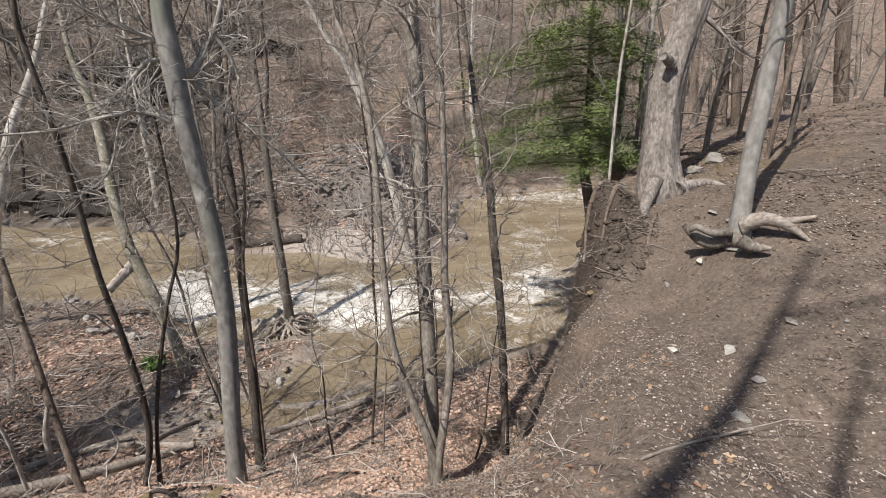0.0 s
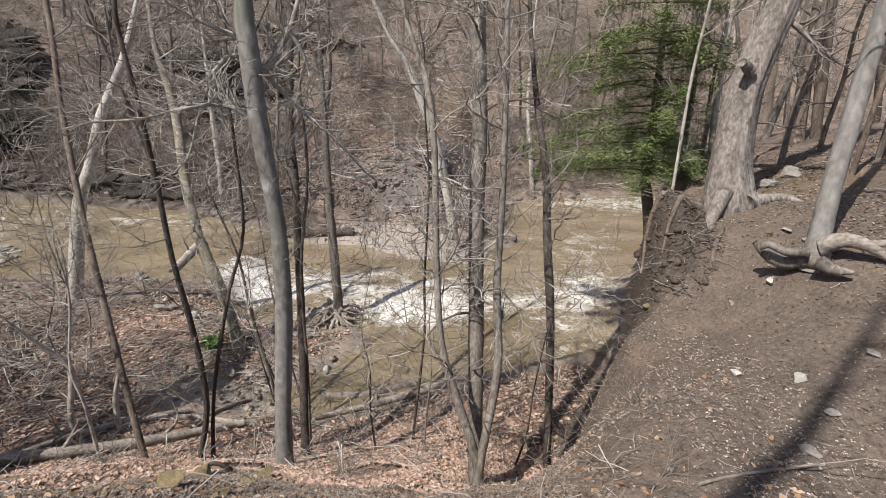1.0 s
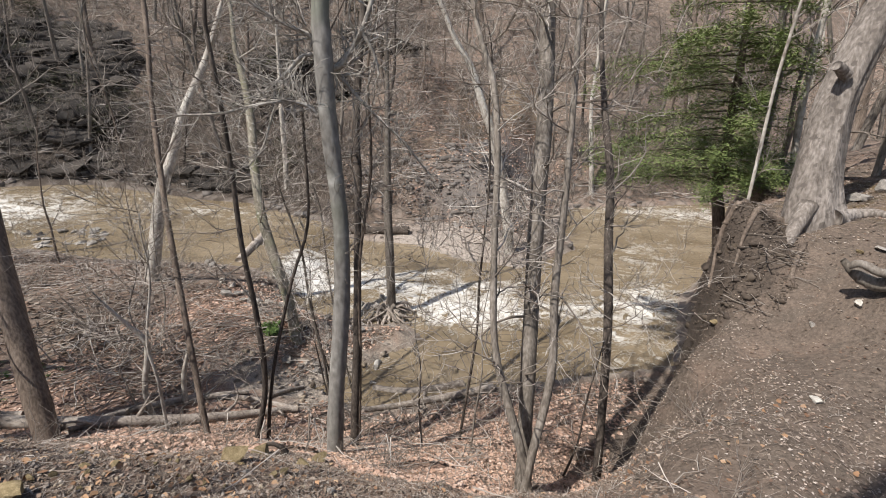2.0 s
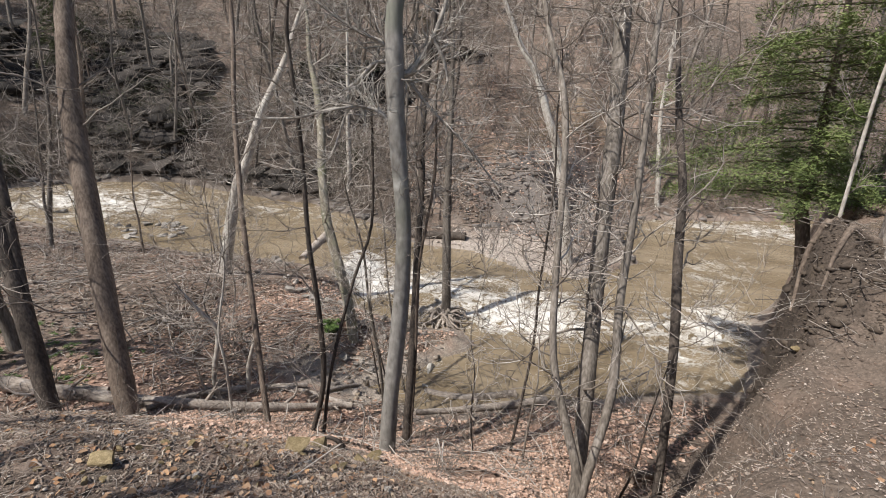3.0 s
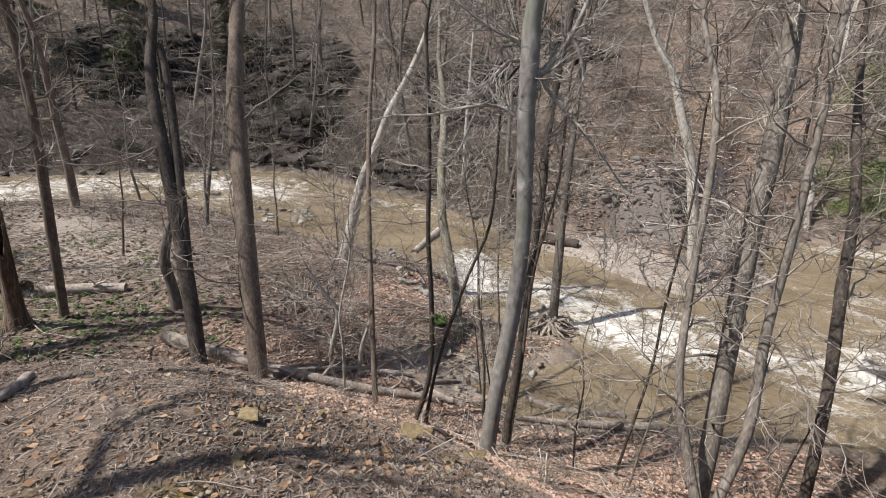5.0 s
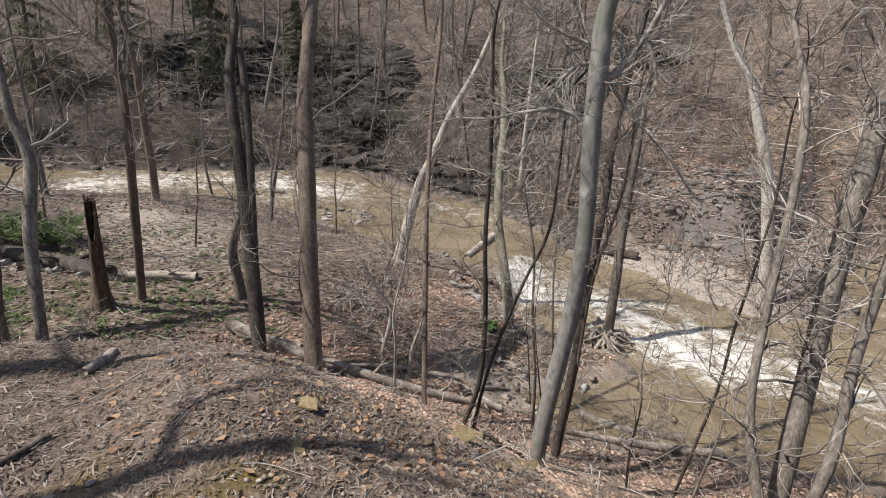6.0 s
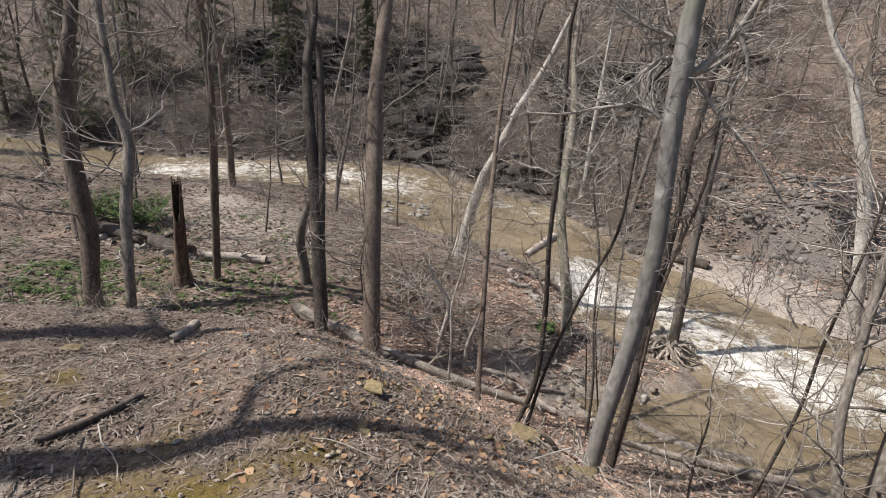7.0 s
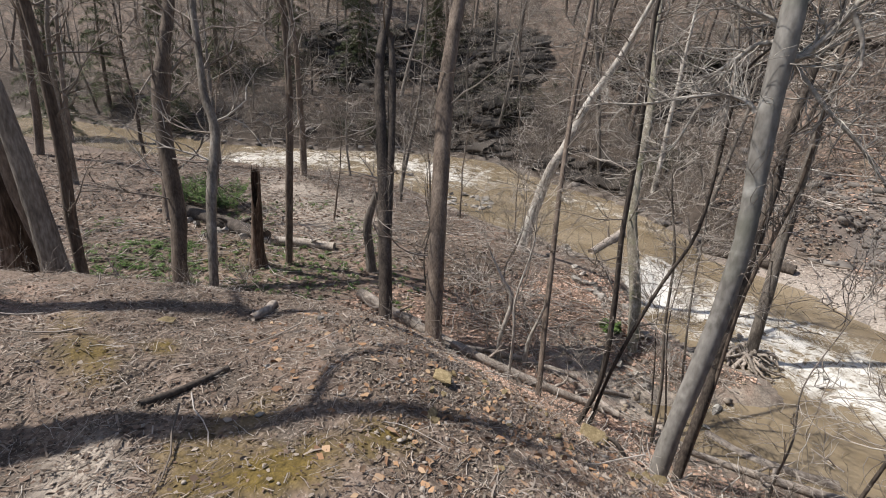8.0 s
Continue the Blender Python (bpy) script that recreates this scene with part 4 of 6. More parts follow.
add_roots(young_tree, [[(3.64, 5.86, 4.5, 0.131), (3.49, 5.95, 4.48, 0.111), (3.37, 6.03, 4.41, 0.098), (3.21, 6.13, 4.48, 0.084), (3.07, 6.21, 4.62, 0.038)], [(3.51, 5.67, 4.56, 0.105), (3.65, 5.58, 4.49, 0.076), (3.8, 5.49, 4.5, 0.027)], [(3.05, 6.03, 4.6, 0.045), (3.14, 5.98, 4.65, 0.052), (3.3, 5.9, 4.59, 0.058), (3.49, 5.81, 4.62, 0.072)]], BARK, 3)
add_roots(young_tree, [[(3.66, 5.92, 4.65, 0.124), (3.82, 5.82, 4.78, 0.107), (4.0, 5.71, 4.76, 0.084), (4.13, 5.63, 4.68, 0.055), (4.27, 5.54, 4.57, 0.024)], [(4.21, 6.04, 4.66, 0.074), (4.36, 5.94, 4.72, 0.051), (4.52, 5.82, 4.79, 0.025)]], DEADWOOD, 4)
old_tree = flared([(3.4, 7.95, 4.62, 0.33), (3.43, 8.1, 5.45, 0.275), (3.53, 8.3, 6.35, 0.255), (3.79, 8.47, 7.22, 0.245), (3.98, 8.56, 7.73, 0.235)], BARK_OAK, 'old thick tree with furrowed pale bark and flaring roots', seed=5)
add_roots(old_tree, [[(3.3, 7.8, 4.95, 0.16), (3.08, 7.55, 4.6, 0.11), (2.92, 7.3, 4.3, 0.07), (2.8, 7.1, 4.0, 0.03)], [(3.6, 7.75, 4.78, 0.17), (4.0, 8.0, 4.8, 0.12), (4.25, 7.95, 4.85, 0.08), (4.4, 7.65, 4.83, 0.03)]], BARK_OAK, 5)
add_roots(old_tree, [[(3.05, 7.9, 4.5, 0.1), (2.65, 7.7, 4.2, 0.06), (2.45, 7.45, 3.9, 0.035), (2.3, 7.2, 3.6, 0.015)], [(2.7, 8.0, 4.2, 0.07), (2.3, 7.9, 3.9, 0.05), (2.15, 7.6, 3.5, 0.02)], [(3.2, 7.4, 4.3, 0.05), (2.95, 7.0, 4.1, 0.035), (2.9, 6.75, 4.0, 0.015)]], BARK_BROWN, 8, hug=True)
add_roots(old_tree, [[(3.5, 8.1, 6.74, 0.1), (3.38, 8.02, 6.82, 0.085), (3.3, 7.96, 6.86, 0.075)]], BARK_OAK, 6, 'knot')
add_limbs(old_tree, [[(3.98, 8.56, 7.7, 0.18), (3.9, 8.65, 8.0, 0.16), (3.65, 8.8, 8.4, 0.14), (3.3, 8.95, 8.9, 0.11)], [(3.95, 8.5, 7.6, 0.07), (4.3, 8.35, 7.25, 0.06), (4.55, 8.25, 7.0, 0.05), (4.8, 8.15, 6.8, 0.03)]], BARK_OAK, 7)
bare_tree([(3.06, 9.41, 4.3, 0.03), (3.09, 9.4, 5.76, 0.028), (3.12, 9.39, 6.78, 0.026), (3.22, 9.36, 7.89, 0.022)], mat=BARK_WHITE, label='thin pale sapling on the bank', seed=33, limbs=7, above=2, reach=1.1)
bare_tree([(4.82, 12.36, 5.12, 0.075), (4.76, 12.38, 6.35, 0.068), (4.77, 12.38, 7.63, 0.062), (4.8, 12.37, 8.35, 0.056)], mat=BARK_WHITE, label='pale thin tree behind the old tree', seed=34, limbs=6, above=4, reach=1.6)
bare_tree([(11.54, 14.93, 5.89, 0.185), (11.38, 15.05, 7.23, 0.189), (11.25, 15.16, 8.58, 0.177)], mat=BARK_BROWN, label='brown bare tree on the ridge', seed=35, limbs=14, above=5, reach=2)
bare_tree([(7.76, 13.56, 5.29, 0.125), (7.61, 13.64, 7.11, 0.135), (7.52, 13.7, 8.48, 0.117)], mat=BARK_BROWN, label='brown bare tree on the ridge', seed=36, limbs=14, above=5, reach=2)
bare_tree([(-2.25, 18.8, 1.34, 0.199), (-2.61, 18.76, 3.47, 0.192), (-2.98, 18.71, 5.03, 0.176), (-3.38, 18.66, 6.1, 0.151), (-3.88, 18.61, 7.53, 0.126), (-4.49, 18.53, 8.51, 0.103), (-5.04, 18.47, 9.72, 0.08)], twigs=TWIG_PALE, mat=BARK_WHITE, label='white leaning sycamore on the gravel bar', seed=41, limbs=15, above=3, reach=2.6, low=0.3)
bare_tree([(-3.3, 6.18, 1.12, 0.069), (-3.4, 6.69, 2.79, 0.068), (-3.5, 7.06, 4.02, 0.064), (-3.58, 7.4, 5.15, 0.063), (-3.67, 7.59, 5.84, 0.063), (-3.72, 8.0, 7.13, 0.063), (-3.72, 8.29, 7.99, 0.059)], mat=BARK_DARK, label='dark slender tree behind the grey one', seed=42, limbs=16, above=4, reach=1.5, low=0.4)
bare_tree([(-6.7, 5.44, 0.82, 0.046), (-6.76, 5.38, 1.62, 0.044), (-6.65, 5.5, 2.47, 0.048), (-6.8, 5.34, 2.9, 0.032)], mat=BARK_WHITE, label='crooked pale sapling on the flat', seed=43, limbs=6, above=0.8, reach=0.7, low=0.3, twigs=TWIG_PALE)
bare_tree([(-6.68, 6.05, 0.85, 0.047), (-6.64, 6.08, 1.47, 0.046), (-6.55, 6.17, 1.95, 0.028)], mat=BARK_WHITE, label='crooked pale sapling on the flat', seed=44, limbs=3, above=0.5, reach=0.5, low=0.3, twigs=TWIG_PALE)
bare_tree([(-9.17, -1.45, 3.78, 0.106), (-9.15, -1.59, 4.56, 0.093), (-9.14, -1.65, 5.14, 0.082), (-9.13, -1.74, 5.81, 0.072)], mat=BARK_BROWN, label='leaning brown trunk at the slope edge', seed=45, limbs=2, above=4, low=0.8)
bare_tree([(-9.62, -1.88, 3.53, 0.471), (-9.63, -1.83, 4.39, 0.422), (-9.62, -1.89, 5.19, 0.373), (-9.61, -1.92, 5.85, 0.337)], mat=BARK_RED, label='thick dark reddish trunk in the shade', seed=46, limbs=2, above=4, low=0.8)
bare_tree([(-10.62, 4.39, 2.38, 0.111), (-10.65, 4.33, 3.02, 0.102), (-10.59, 4.45, 3.58, 0.087), (-10.55, 4.54, 3.86, 0.073)], mat=BARK, label='snapped crooked grey sapling trunk', seed=47, limbs=0, above=0)
bare_tree([(5.36, 10.31, 5.22, 0.06), (5.38, 10.3, 6.08, 0.058), (5.48, 10.25, 6.94, 0.051), (5.49, 10.24, 7.96, 0.044)], mat=BARK, label='thin grey leaning ridge sapling', seed=49, limbs=6, above=3, reach=1.2)
bare_tree([(6.35, 9.26, 5.13, 0.049), (6.37, 9.24, 6.06, 0.052), (6.44, 9.2, 7.02, 0.045), (6.48, 9.17, 7.73, 0.039)], mat=BARK, label='thin grey leaning ridge sapling', seed=50, limbs=6, above=3, reach=1.2)
bare_tree([(5.58, 8.64, 4.93, 0.041), (5.62, 8.61, 5.72, 0.044), (5.68, 8.58, 6.73, 0.043), (5.74, 8.53, 7.65, 0.036)], mat=BARK_BROWN, label='thin brown leaning ridge sapling', seed=51, limbs=6, above=3, reach=1.2)
bare_tree([(-4.53, 5.70, 1.81, 0.030), (-4.36, 5.82, 2.72, 0.028), (-4.12, 5.99, 3.72, 0.025), (-3.87, 6.15, 4.58, 0.023), (-3.83, 6.17, 5.73, 0.021), (-3.81, 6.19, 6.56, 0.018), (-3.58, 6.31, 6.96, 0.016)], mat=BARK_DARK, label='dark crooked second stem of a vine-hung sapling', seed=61, limbs=12, above=1.2, reach=0.9, low=0.2, twigs=TWIG_PALE, category='sapling', name='sapling', group='crooked saplings at the foot of the slope')
bare_tree([(-4.34, 7.26, -0.11, 0.032), (-4.39, 7.23, 1.33, 0.028), (-4.54, 7.15, 2.56, 0.025), (-4.61, 7.10, 3.78, 0.021), (-4.75, 7.01, 4.50, 0.018)], mat=BARK, label='thin crooked grey stem by the stony shore', seed=62, limbs=12, above=1.2, reach=0.9, low=0.2, twigs=TWIG_PALE, category='sapling', name='sapling', group='crooked saplings at the foot of the slope')
bare_tree([(-3.42, 6.51, 0.24, 0.030), (-3.32, 6.56, 2.10, 0.027), (-3.26, 6.59, 3.84, 0.024), (-3.04, 6.69, 5.36, 0.022), (-3.03, 6.69, 6.80, 0.019), (-2.88, 6.76, 7.60, 0.016)], mat=BARK_BROWN, label='thin brown stem beside the grey tree', seed=63, limbs=12, above=1.2, reach=0.9, low=0.2, twigs=TWIG_PALE, category='sapling', name='sapling', group='crooked saplings at the foot of the slope')
bare_tree([(-1.57, 6.82, 0.88, 0.024), (-1.36, 6.85, 2.64, 0.022), (-1.34, 6.86, 3.58, 0.020), (-1.28, 6.86, 4.47, 0.017), (-1.24, 6.87, 5.35, 0.015), (-1.28, 6.86, 6.31, 0.013)], mat=BARK_DARK, label='thin dark crooked sapling on the leafy bank', seed=64, limbs=12, above=1.2, reach=0.9, low=0.2, twigs=TWIG_PALE, category='sapling', name='sapling', group='crooked saplings at the foot of the slope')
bare_tree([(-6.04, 5.03, 0.98, 0.028), (-6.03, 5.03, 2.19, 0.024), (-6.06, 5.00, 2.84, 0.020), (-5.94, 5.13, 3.74, 0.016)], mat=BARK_WHITE, label='pale crooked sapling among the fallen logs', seed=65, limbs=12, above=1.2, reach=0.9, low=0.2, twigs=TWIG_PALE, category='sapling', name='sapling', group='crooked saplings at the foot of the slope')
bare_tree([(-4.45, 8.46, -0.09, 0.025), (-4.65, 8.37, 1.42, 0.022), (-4.78, 8.31, 2.84, 0.020), (-4.85, 8.27, 4.37, 0.017), (-5.08, 8.16, 5.15, 0.014)], mat=BARK, label='thin grey twisted sapling by the pool', seed=66, limbs=12, above=1.2, reach=0.9, low=0.2, twigs=TWIG_PALE, category='sapling', name='sapling', group='crooked saplings at the foot of the slope')
brush_pile(-8.98, 6.63)
hook = [(-2.9, 3.23, -0.04, 0.018), (-2.87, 3.28, 0.07, 0.018), (-2.8, 3.33, 0.12, 0.02), (-2.72, 3.37, 0.09, 0.024), (-2.68, 3.39, 0.03, 0.032)]
log([(x, y, height(x, y) + z, r) for x, y, z, r in hook], BARK_DARK, label='hooked dark dead root by the slope edge', seed=21, name='dead_root', stubs=0, snap=False)
log([(-9.31, 3.6, 1.87, 0.111), (-8.24, 3.97, 1.83, 0.115), (-7.1, 4.4, 1.7, 0.11), (-6.5, 5.28, 1.05, 0.095), (-5.75, 6.31, 0.56, 0.08), (-4.9, 6.87, 0.33, 0.058)], label='long barkless fallen trunk on the leafy flat', seed=1)
log([(-7.27, 4.42, 1.72, 0.049), (-7.09, 4.93, 1.5, 0.057), (-7.01, 5.77, 1.13, 0.062), (-6.69, 6.37, 0.74, 0.054), (-6.0, 6.99, 0.4, 0.043)], label='thin fallen trunk beside a longer one', seed=2)
log([(-5.66, 6.55, 0.5, 0.046), (-5.67, 7.36, 0.27, 0.044), (-5.51, 8.17, 0.1, 0.04)], label='small fallen branch by the shore', seed=3, stubs=1)
log([(-3.84, 7.72, 0.11, 0.051), (-3.02, 8.12, 0.1, 0.07), (-2.18, 8.66, 0.1, 0.086), (-1.34, 9.17, 0.1, 0.096)], label='pale log lying along the muddy shore', seed=4, stubs=3)
log([(-17.16, 1.14, 1.95, 0.199), (-15.71, 1.97, 1.83, 0.207), (-13.57, 2.62, 1.96, 0.187)], BARK_DARK, label='dark mossy fallen trunk on the flat', seed=5)
log([(-13.3, 2.82, 1.95, 0.132), (-12.88, 3.5, 1.93, 0.132), (-12.3, 4.12, 1.93, 0.116)], label='pale broken end of a fallen trunk', seed=6, stubs=1)
log([(-9.11, 3.7, 1.86, 0.073), (-8.46, 3.97, 1.85, 0.094), (-8.05, 4.35, 1.79, 0.06)], label='old fallen trunk half hidden in brush', seed=7)
log([(-7.03, 5.6, 1.2, 0.06), (-6.66, 6.28, 0.75, 0.067), (-5.9, 6.8, 0.44, 0.061), (-5.02, 7.03, 0.29, 0.042)], label='grey fallen trunk in the leaves', seed=8)
log([(-3.4, 10.49, -0.03, 0.029), (-2.87, 10.19, -0.04, 0.035), (-2.16, 9.98, -0.03, 0.035)], label='thin pale branch lying in the shallows', seed=9, stubs=1)
log([(-11.61, 14.08, 0.57, 0.13), (-12.21, 15.84, 0.57, 0.164), (-12.71, 17.43, 0.57, 0.199)], label='driftwood log propped on shore rocks', seed=10, stubs=1)
log([(-4.04, 8.71, -0.04, 0.068), (-3.49, 8.72, -0.03, 0.098), (-2.72, 8.96, -0.04, 0.103), (-2.09, 9.4, -0.04, 0.09)], label='driftwood log along the water edge', seed=14, stubs=2)
log([(-3.26, -0.38, 4.5, 0.018), (-3.33, -0.2, 4.5, 0.024), (-3.42, -0.05, 4.48, 0.022), (-3.52, 0.1, 4.46, 0.015)], BARK_DARK, label='dark rotting branch on the path', seed=11, stubs=0)
log([(-4.47, 0.44, 4.38, 0.033), (-4.57, 0.58, 4.36, 0.039), (-4.83, 0.71, 4.27, 0.037)], label='short broken log on the slope', seed=12, stubs=0)
log([(1.3, 2.86, 3.79, 0.01), (1.54, 2.95, 3.81, 0.013), (1.89, 3.13, 3.75, 0.013), (2.48, 3.39, 3.65, 0.012)], label='long thin fallen stick on the dirt slope', seed=13, stubs=2)
log([(0.37, 7.0, 0.46, 0.102), (0.64, 7.21, 0.43, 0.083), (0.9, 7.25, 0.44, 0.052)], BARK_BROWN, label='broken root end sticking out of the bank', seed=15, stubs=0)
log([(-10.24, 20.12, 0.17, 0.128), (-8.74, 20.31, 0.22, 0.181), (-7.11, 20.53, 0.27, 0.208)], BARK_DARK, label='dark drift log at the water edge', seed=16, stubs=2)
rock(2.80, 4.42, (0.28, 0.21, 0.09), mat=STONE_PALE, label='pale flat stone on the dirt slope', seed=0, group='stones on the slope')
rock(2.26, 4.46, (0.20, 0.15, 0.08), mat=STONE_PALE, label='grey flat stone on the dirt slope', seed=1, group='stones on the slope')
rock(3.27, 6.03, (0.20, 0.15, 0.15), mat=STONE_PALE, label='angular stone on the dirt slope', seed=2, group='stones on the slope')
rock(3.46, 4.51, (0.22, 0.17, 0.07), mat=STONE, label='flat stone half buried in litter', seed=3, group='stones on the slope')
rock(2.06, 6.80, (0.25, 0.19, 0.14), mat=STONE_TAN, label='tan stone on the eroded bank', seed=4, group='stones on the slope')
rock(2.45, 3.52, (0.25, 0.19, 0.07), mat=STONE, label='flat buried slab in the dirt', seed=5, group='stones on the slope')
rock(4.90, 8.99, (0.74, 0.56, 0.30), mat=STONE, label='mossy stone slab beside the old tree', seed=6, group='stones on the slope')
rock(4.45, 8.80, (0.52, 0.39, 0.25), mat=STONE, label='weathered stone at the foot of the old tree', seed=7, group='stones on the slope')
rock(3.79, 6.85, (0.33, 0.25, 0.10), mat=STONE, label='pale ledge stone by the roots', seed=8, group='stones on the slope')
rock(3.59, 6.93, (0.20, 0.15, 0.07), mat=STONE_TAN, label='small yellow ledge stone by the roots', seed=9, group='stones on the slope')
rock(3.84, 6.51, (0.21, 0.16, 0.07), mat=STONE, label='small ledge stone under the roots', seed=10, group='stones on the slope')
rock(2.90, 6.13, (0.17, 0.13, 0.09), mat=STONE, label='small stone on the dirt slope', seed=11, group='stones on the slope')
rock(2.85, 3.94, (0.22, 0.16, 0.06), mat=STONE, label='low buried stone in the dirt', seed=12, group='stones on the slope')
rock(3.85, 4.30, (0.11, 0.08, 0.06), mat=STONE, label='small stone in the litter', seed=13, group='stones on the slope')
rock(-4.30, 9.58, (0.62, 0.3, 0.3), mat=STONE_PALE, label='pale slab standing in the shallows', seed=14, group='stones on the slope')
rock(-4.15, 8.89, (0.26, 0.2, 0.16), mat=STONE_PALE, label='small pale stone in the shallows', seed=15, group='stones on the slope')
rock(-6.18, 8.65, (0.57, 0.43, 0.25), mat=STONE, label='dark slab at the water edge', seed=16, group='stones on the slope')
rock(-2.89, 1.32, (0.27, 0.21, 0.13), mat=STONE_TAN, label='ochre sandstone block in the leaves', seed=17, group='stones on the slope')
rock(-2.44, 2.38, (0.41, 0.30, 0.15), mat=STONE_TAN, label='ochre sandstone block on the slope edge', seed=18, group='stones on the slope')
rock(-2.58, 1.04, (0.17, 0.12, 0.09), mat=STONE_TAN, label='ochre stone in the litter', seed=19, group='stones on the slope')
rock(-2.90, 1.55, (0.08, 0.06, 0.08), mat=STONE_TAN, label='small ochre stone in the litter', seed=20, group='stones on the slope')
rock(-2.16, 2.91, (0.29, 0.21, 0.10), mat=STONE_TAN, label='tan stone by the grey tree', seed=21, group='stones on the slope')
rock(-1.99, 2.25, (0.15, 0.11, 0.07), mat=STONE_TAN, label='tan stone in the leaves', seed=22, group='stones on the slope')
rock(-4.05, 0.89, (0.10, 0.07, 0.05), mat=STONE, label='pale stone in the litter', seed=23, group='stones on the slope')
rock(-3.31, 1.06, (0.08, 0.06, 0.04), mat=STONE, label='pale stone in the litter', seed=24, group='stones on the slope')
rock(-2.81, 3.20, (0.42, 0.32, 0.16), mat=STONE_TAN, label='ochre sandstone block in the leaves', seed=25, group='stones on the slope')
rock(-3.77, 0.26, (0.06, 0.05, 0.04), mat=STONE_PALE, label='white stone on the path edge', seed=26, group='stones on the slope')
rock(-3.47, 0.32, (0.07, 0.05, 0.04), mat=STONE_PALE, label='white stone on the path edge', seed=27, group='stones on the slope')
rock(-4.04, 0.89, (0.09, 0.07, 0.06), mat=STONE, label='stone at the slope edge', seed=28, group='stones on the slope')
rock(-4.47, -0.16, (0.23, 0.17, 0.07), mat=STONE_TAN, label='ochre patch of stone in the path', seed=29, group='stones on the slope')
rock(-2.34, 3.38, (0.36, 0.27, 0.11), mat=STONE_TAN, label='tan stones at the foot of the slope', seed=30, group='stones on the slope')
rock(-2.03, 2.42, (0.15, 0.12, 0.07), mat=STONE_TAN, label='tan stone on the slope edge', seed=31, group='stones on the slope')
rock(-3.22, -0.07, (0.05, 0.04, 0.03), mat=STONE, label='small pale stone in the litter', seed=32, group='stones on the slope')
rock(-2.51, 0.20, (0.04, 0.03, 0.02), mat=STONE, label='small pale stone in the litter', seed=33, group='stones on the slope')
rock(-2.79, 0.59, (0.06, 0.04, 0.04), mat=STONE, label='grey stone in the litter', seed=34, group='stones on the slope')
edge_rng = np.random.RandomState(61)
for k in range(46):
    x, y = edge_rng.normal(-2.55, 0.55), edge_rng.normal(1.6, 0.5)
    w = edge_rng.uniform(0.04, 0.11)
    rock(x, y, (w, w * edge_rng.uniform(0.6, 0.9), w * edge_rng.uniform(0.4, 0.7)), mat=STONE_TAN if edge_rng.uniform() < 0.6 else STONE, label="small tan sandstone piece among leaves on the slope edge", seed=40 + k, sink=0.25, group="stones on the slope")
rock(-12.27, 13.38, (0.51, 0.38, 0.36), label='grey stone on the river shore', seed=0)
rock(-11.14, 12.65, (0.40, 0.30, 0.26), label='grey stone on the river shore', seed=1)
rock(-11.92, 12.17, (0.35, 0.26, 0.32), label='grey stone on the river shore', seed=2)
rock(-11.73, 12.93, (0.69, 0.52, 0.37), label='grey stone on the river shore', seed=3)
rock(-10.60, 10.72, (0.41, 0.31, 0.28), label='grey stone on the river shore', seed=4)
rock(-9.71, 10.94, (0.48, 0.36, 0.22), label='grey stone on the river shore', seed=5)
rock(-9.25, 10.77, (0.41, 0.31, 0.22), label='grey stone on the river shore', seed=6)
rock(-8.92, 10.14, (0.67, 0.50, 0.31), label='grey stone on the river shore', seed=7)
rock(-8.74, 10.65, (0.44, 0.33, 0.19), label='grey stone on the river shore', seed=8)
rock(-8.81, 10.38, (0.42, 0.32, 0.22), label='grey stone on the river shore', seed=9)
rock(-8.71, 10.66, (0.39, 0.29, 0.23), label='grey stone on the river shore', seed=10)
rock(-8.33, 10.25, (0.50, 0.38, 0.22), label='grey stone on the river shore', seed=11)
rock(-8.44, 10.13, (0.35, 0.26, 0.21), label='grey stone on the river shore', seed=12)
rock(-8.53, 10.59, (0.48, 0.36, 0.25), label='grey stone on the river shore', seed=13)
rock(-8.04, 10.21, (0.54, 0.41, 0.30), label='grey stone on the river shore', seed=14)
rock(-8.00, 10.67, (0.41, 0.31, 0.29), label='grey stone on the river shore', seed=15)
rock(-8.01, 10.60, (0.30, 0.22, 0.22), label='grey stone on the river shore', seed=16)
rock(-8.04, 11.71, (0.60, 0.45, 0.33), label='grey stone on the river shore', seed=17)
rock(-7.72, 10.81, (0.52, 0.39, 0.19), label='grey stone on the river shore', seed=18)
rock(-7.73, 9.85, (0.32, 0.24, 0.18), label='grey stone on the river shore', seed=19)
rock(-7.32, 10.05, (0.33, 0.25, 0.35), label='grey stone on the river shore', seed=20)
rock(-6.97, 10.37, (0.54, 0.40, 0.21), label='grey stone on the river shore', seed=21)
rock(-6.43, 9.89, (0.52, 0.39, 0.24), label='grey stone on the river shore', seed=22)
rock(-6.43, 9.77, (0.49, 0.37, 0.32), label='grey stone on the river shore', seed=23)
rock(-6.62, 9.74, (0.45, 0.34, 0.19), label='grey stone on the river shore', seed=24)
rock(-6.67, 9.20, (0.52, 0.39, 0.32), label='grey stone on the river shore', seed=25)
rock(-19.72, 15.17, (0.45, 0.33, 0.28), label='grey stone at the edge of the rapids', seed=0, group='stones by the rapids')
rock(-18.96, 14.82, (0.63, 0.47, 0.27), label='grey stone at the edge of the rapids', seed=1, group='stones by the rapids')
rock(-21.84, 14.55, (0.45, 0.34, 0.36), label='grey stone at the edge of the rapids', seed=2, group='stones by the rapids')
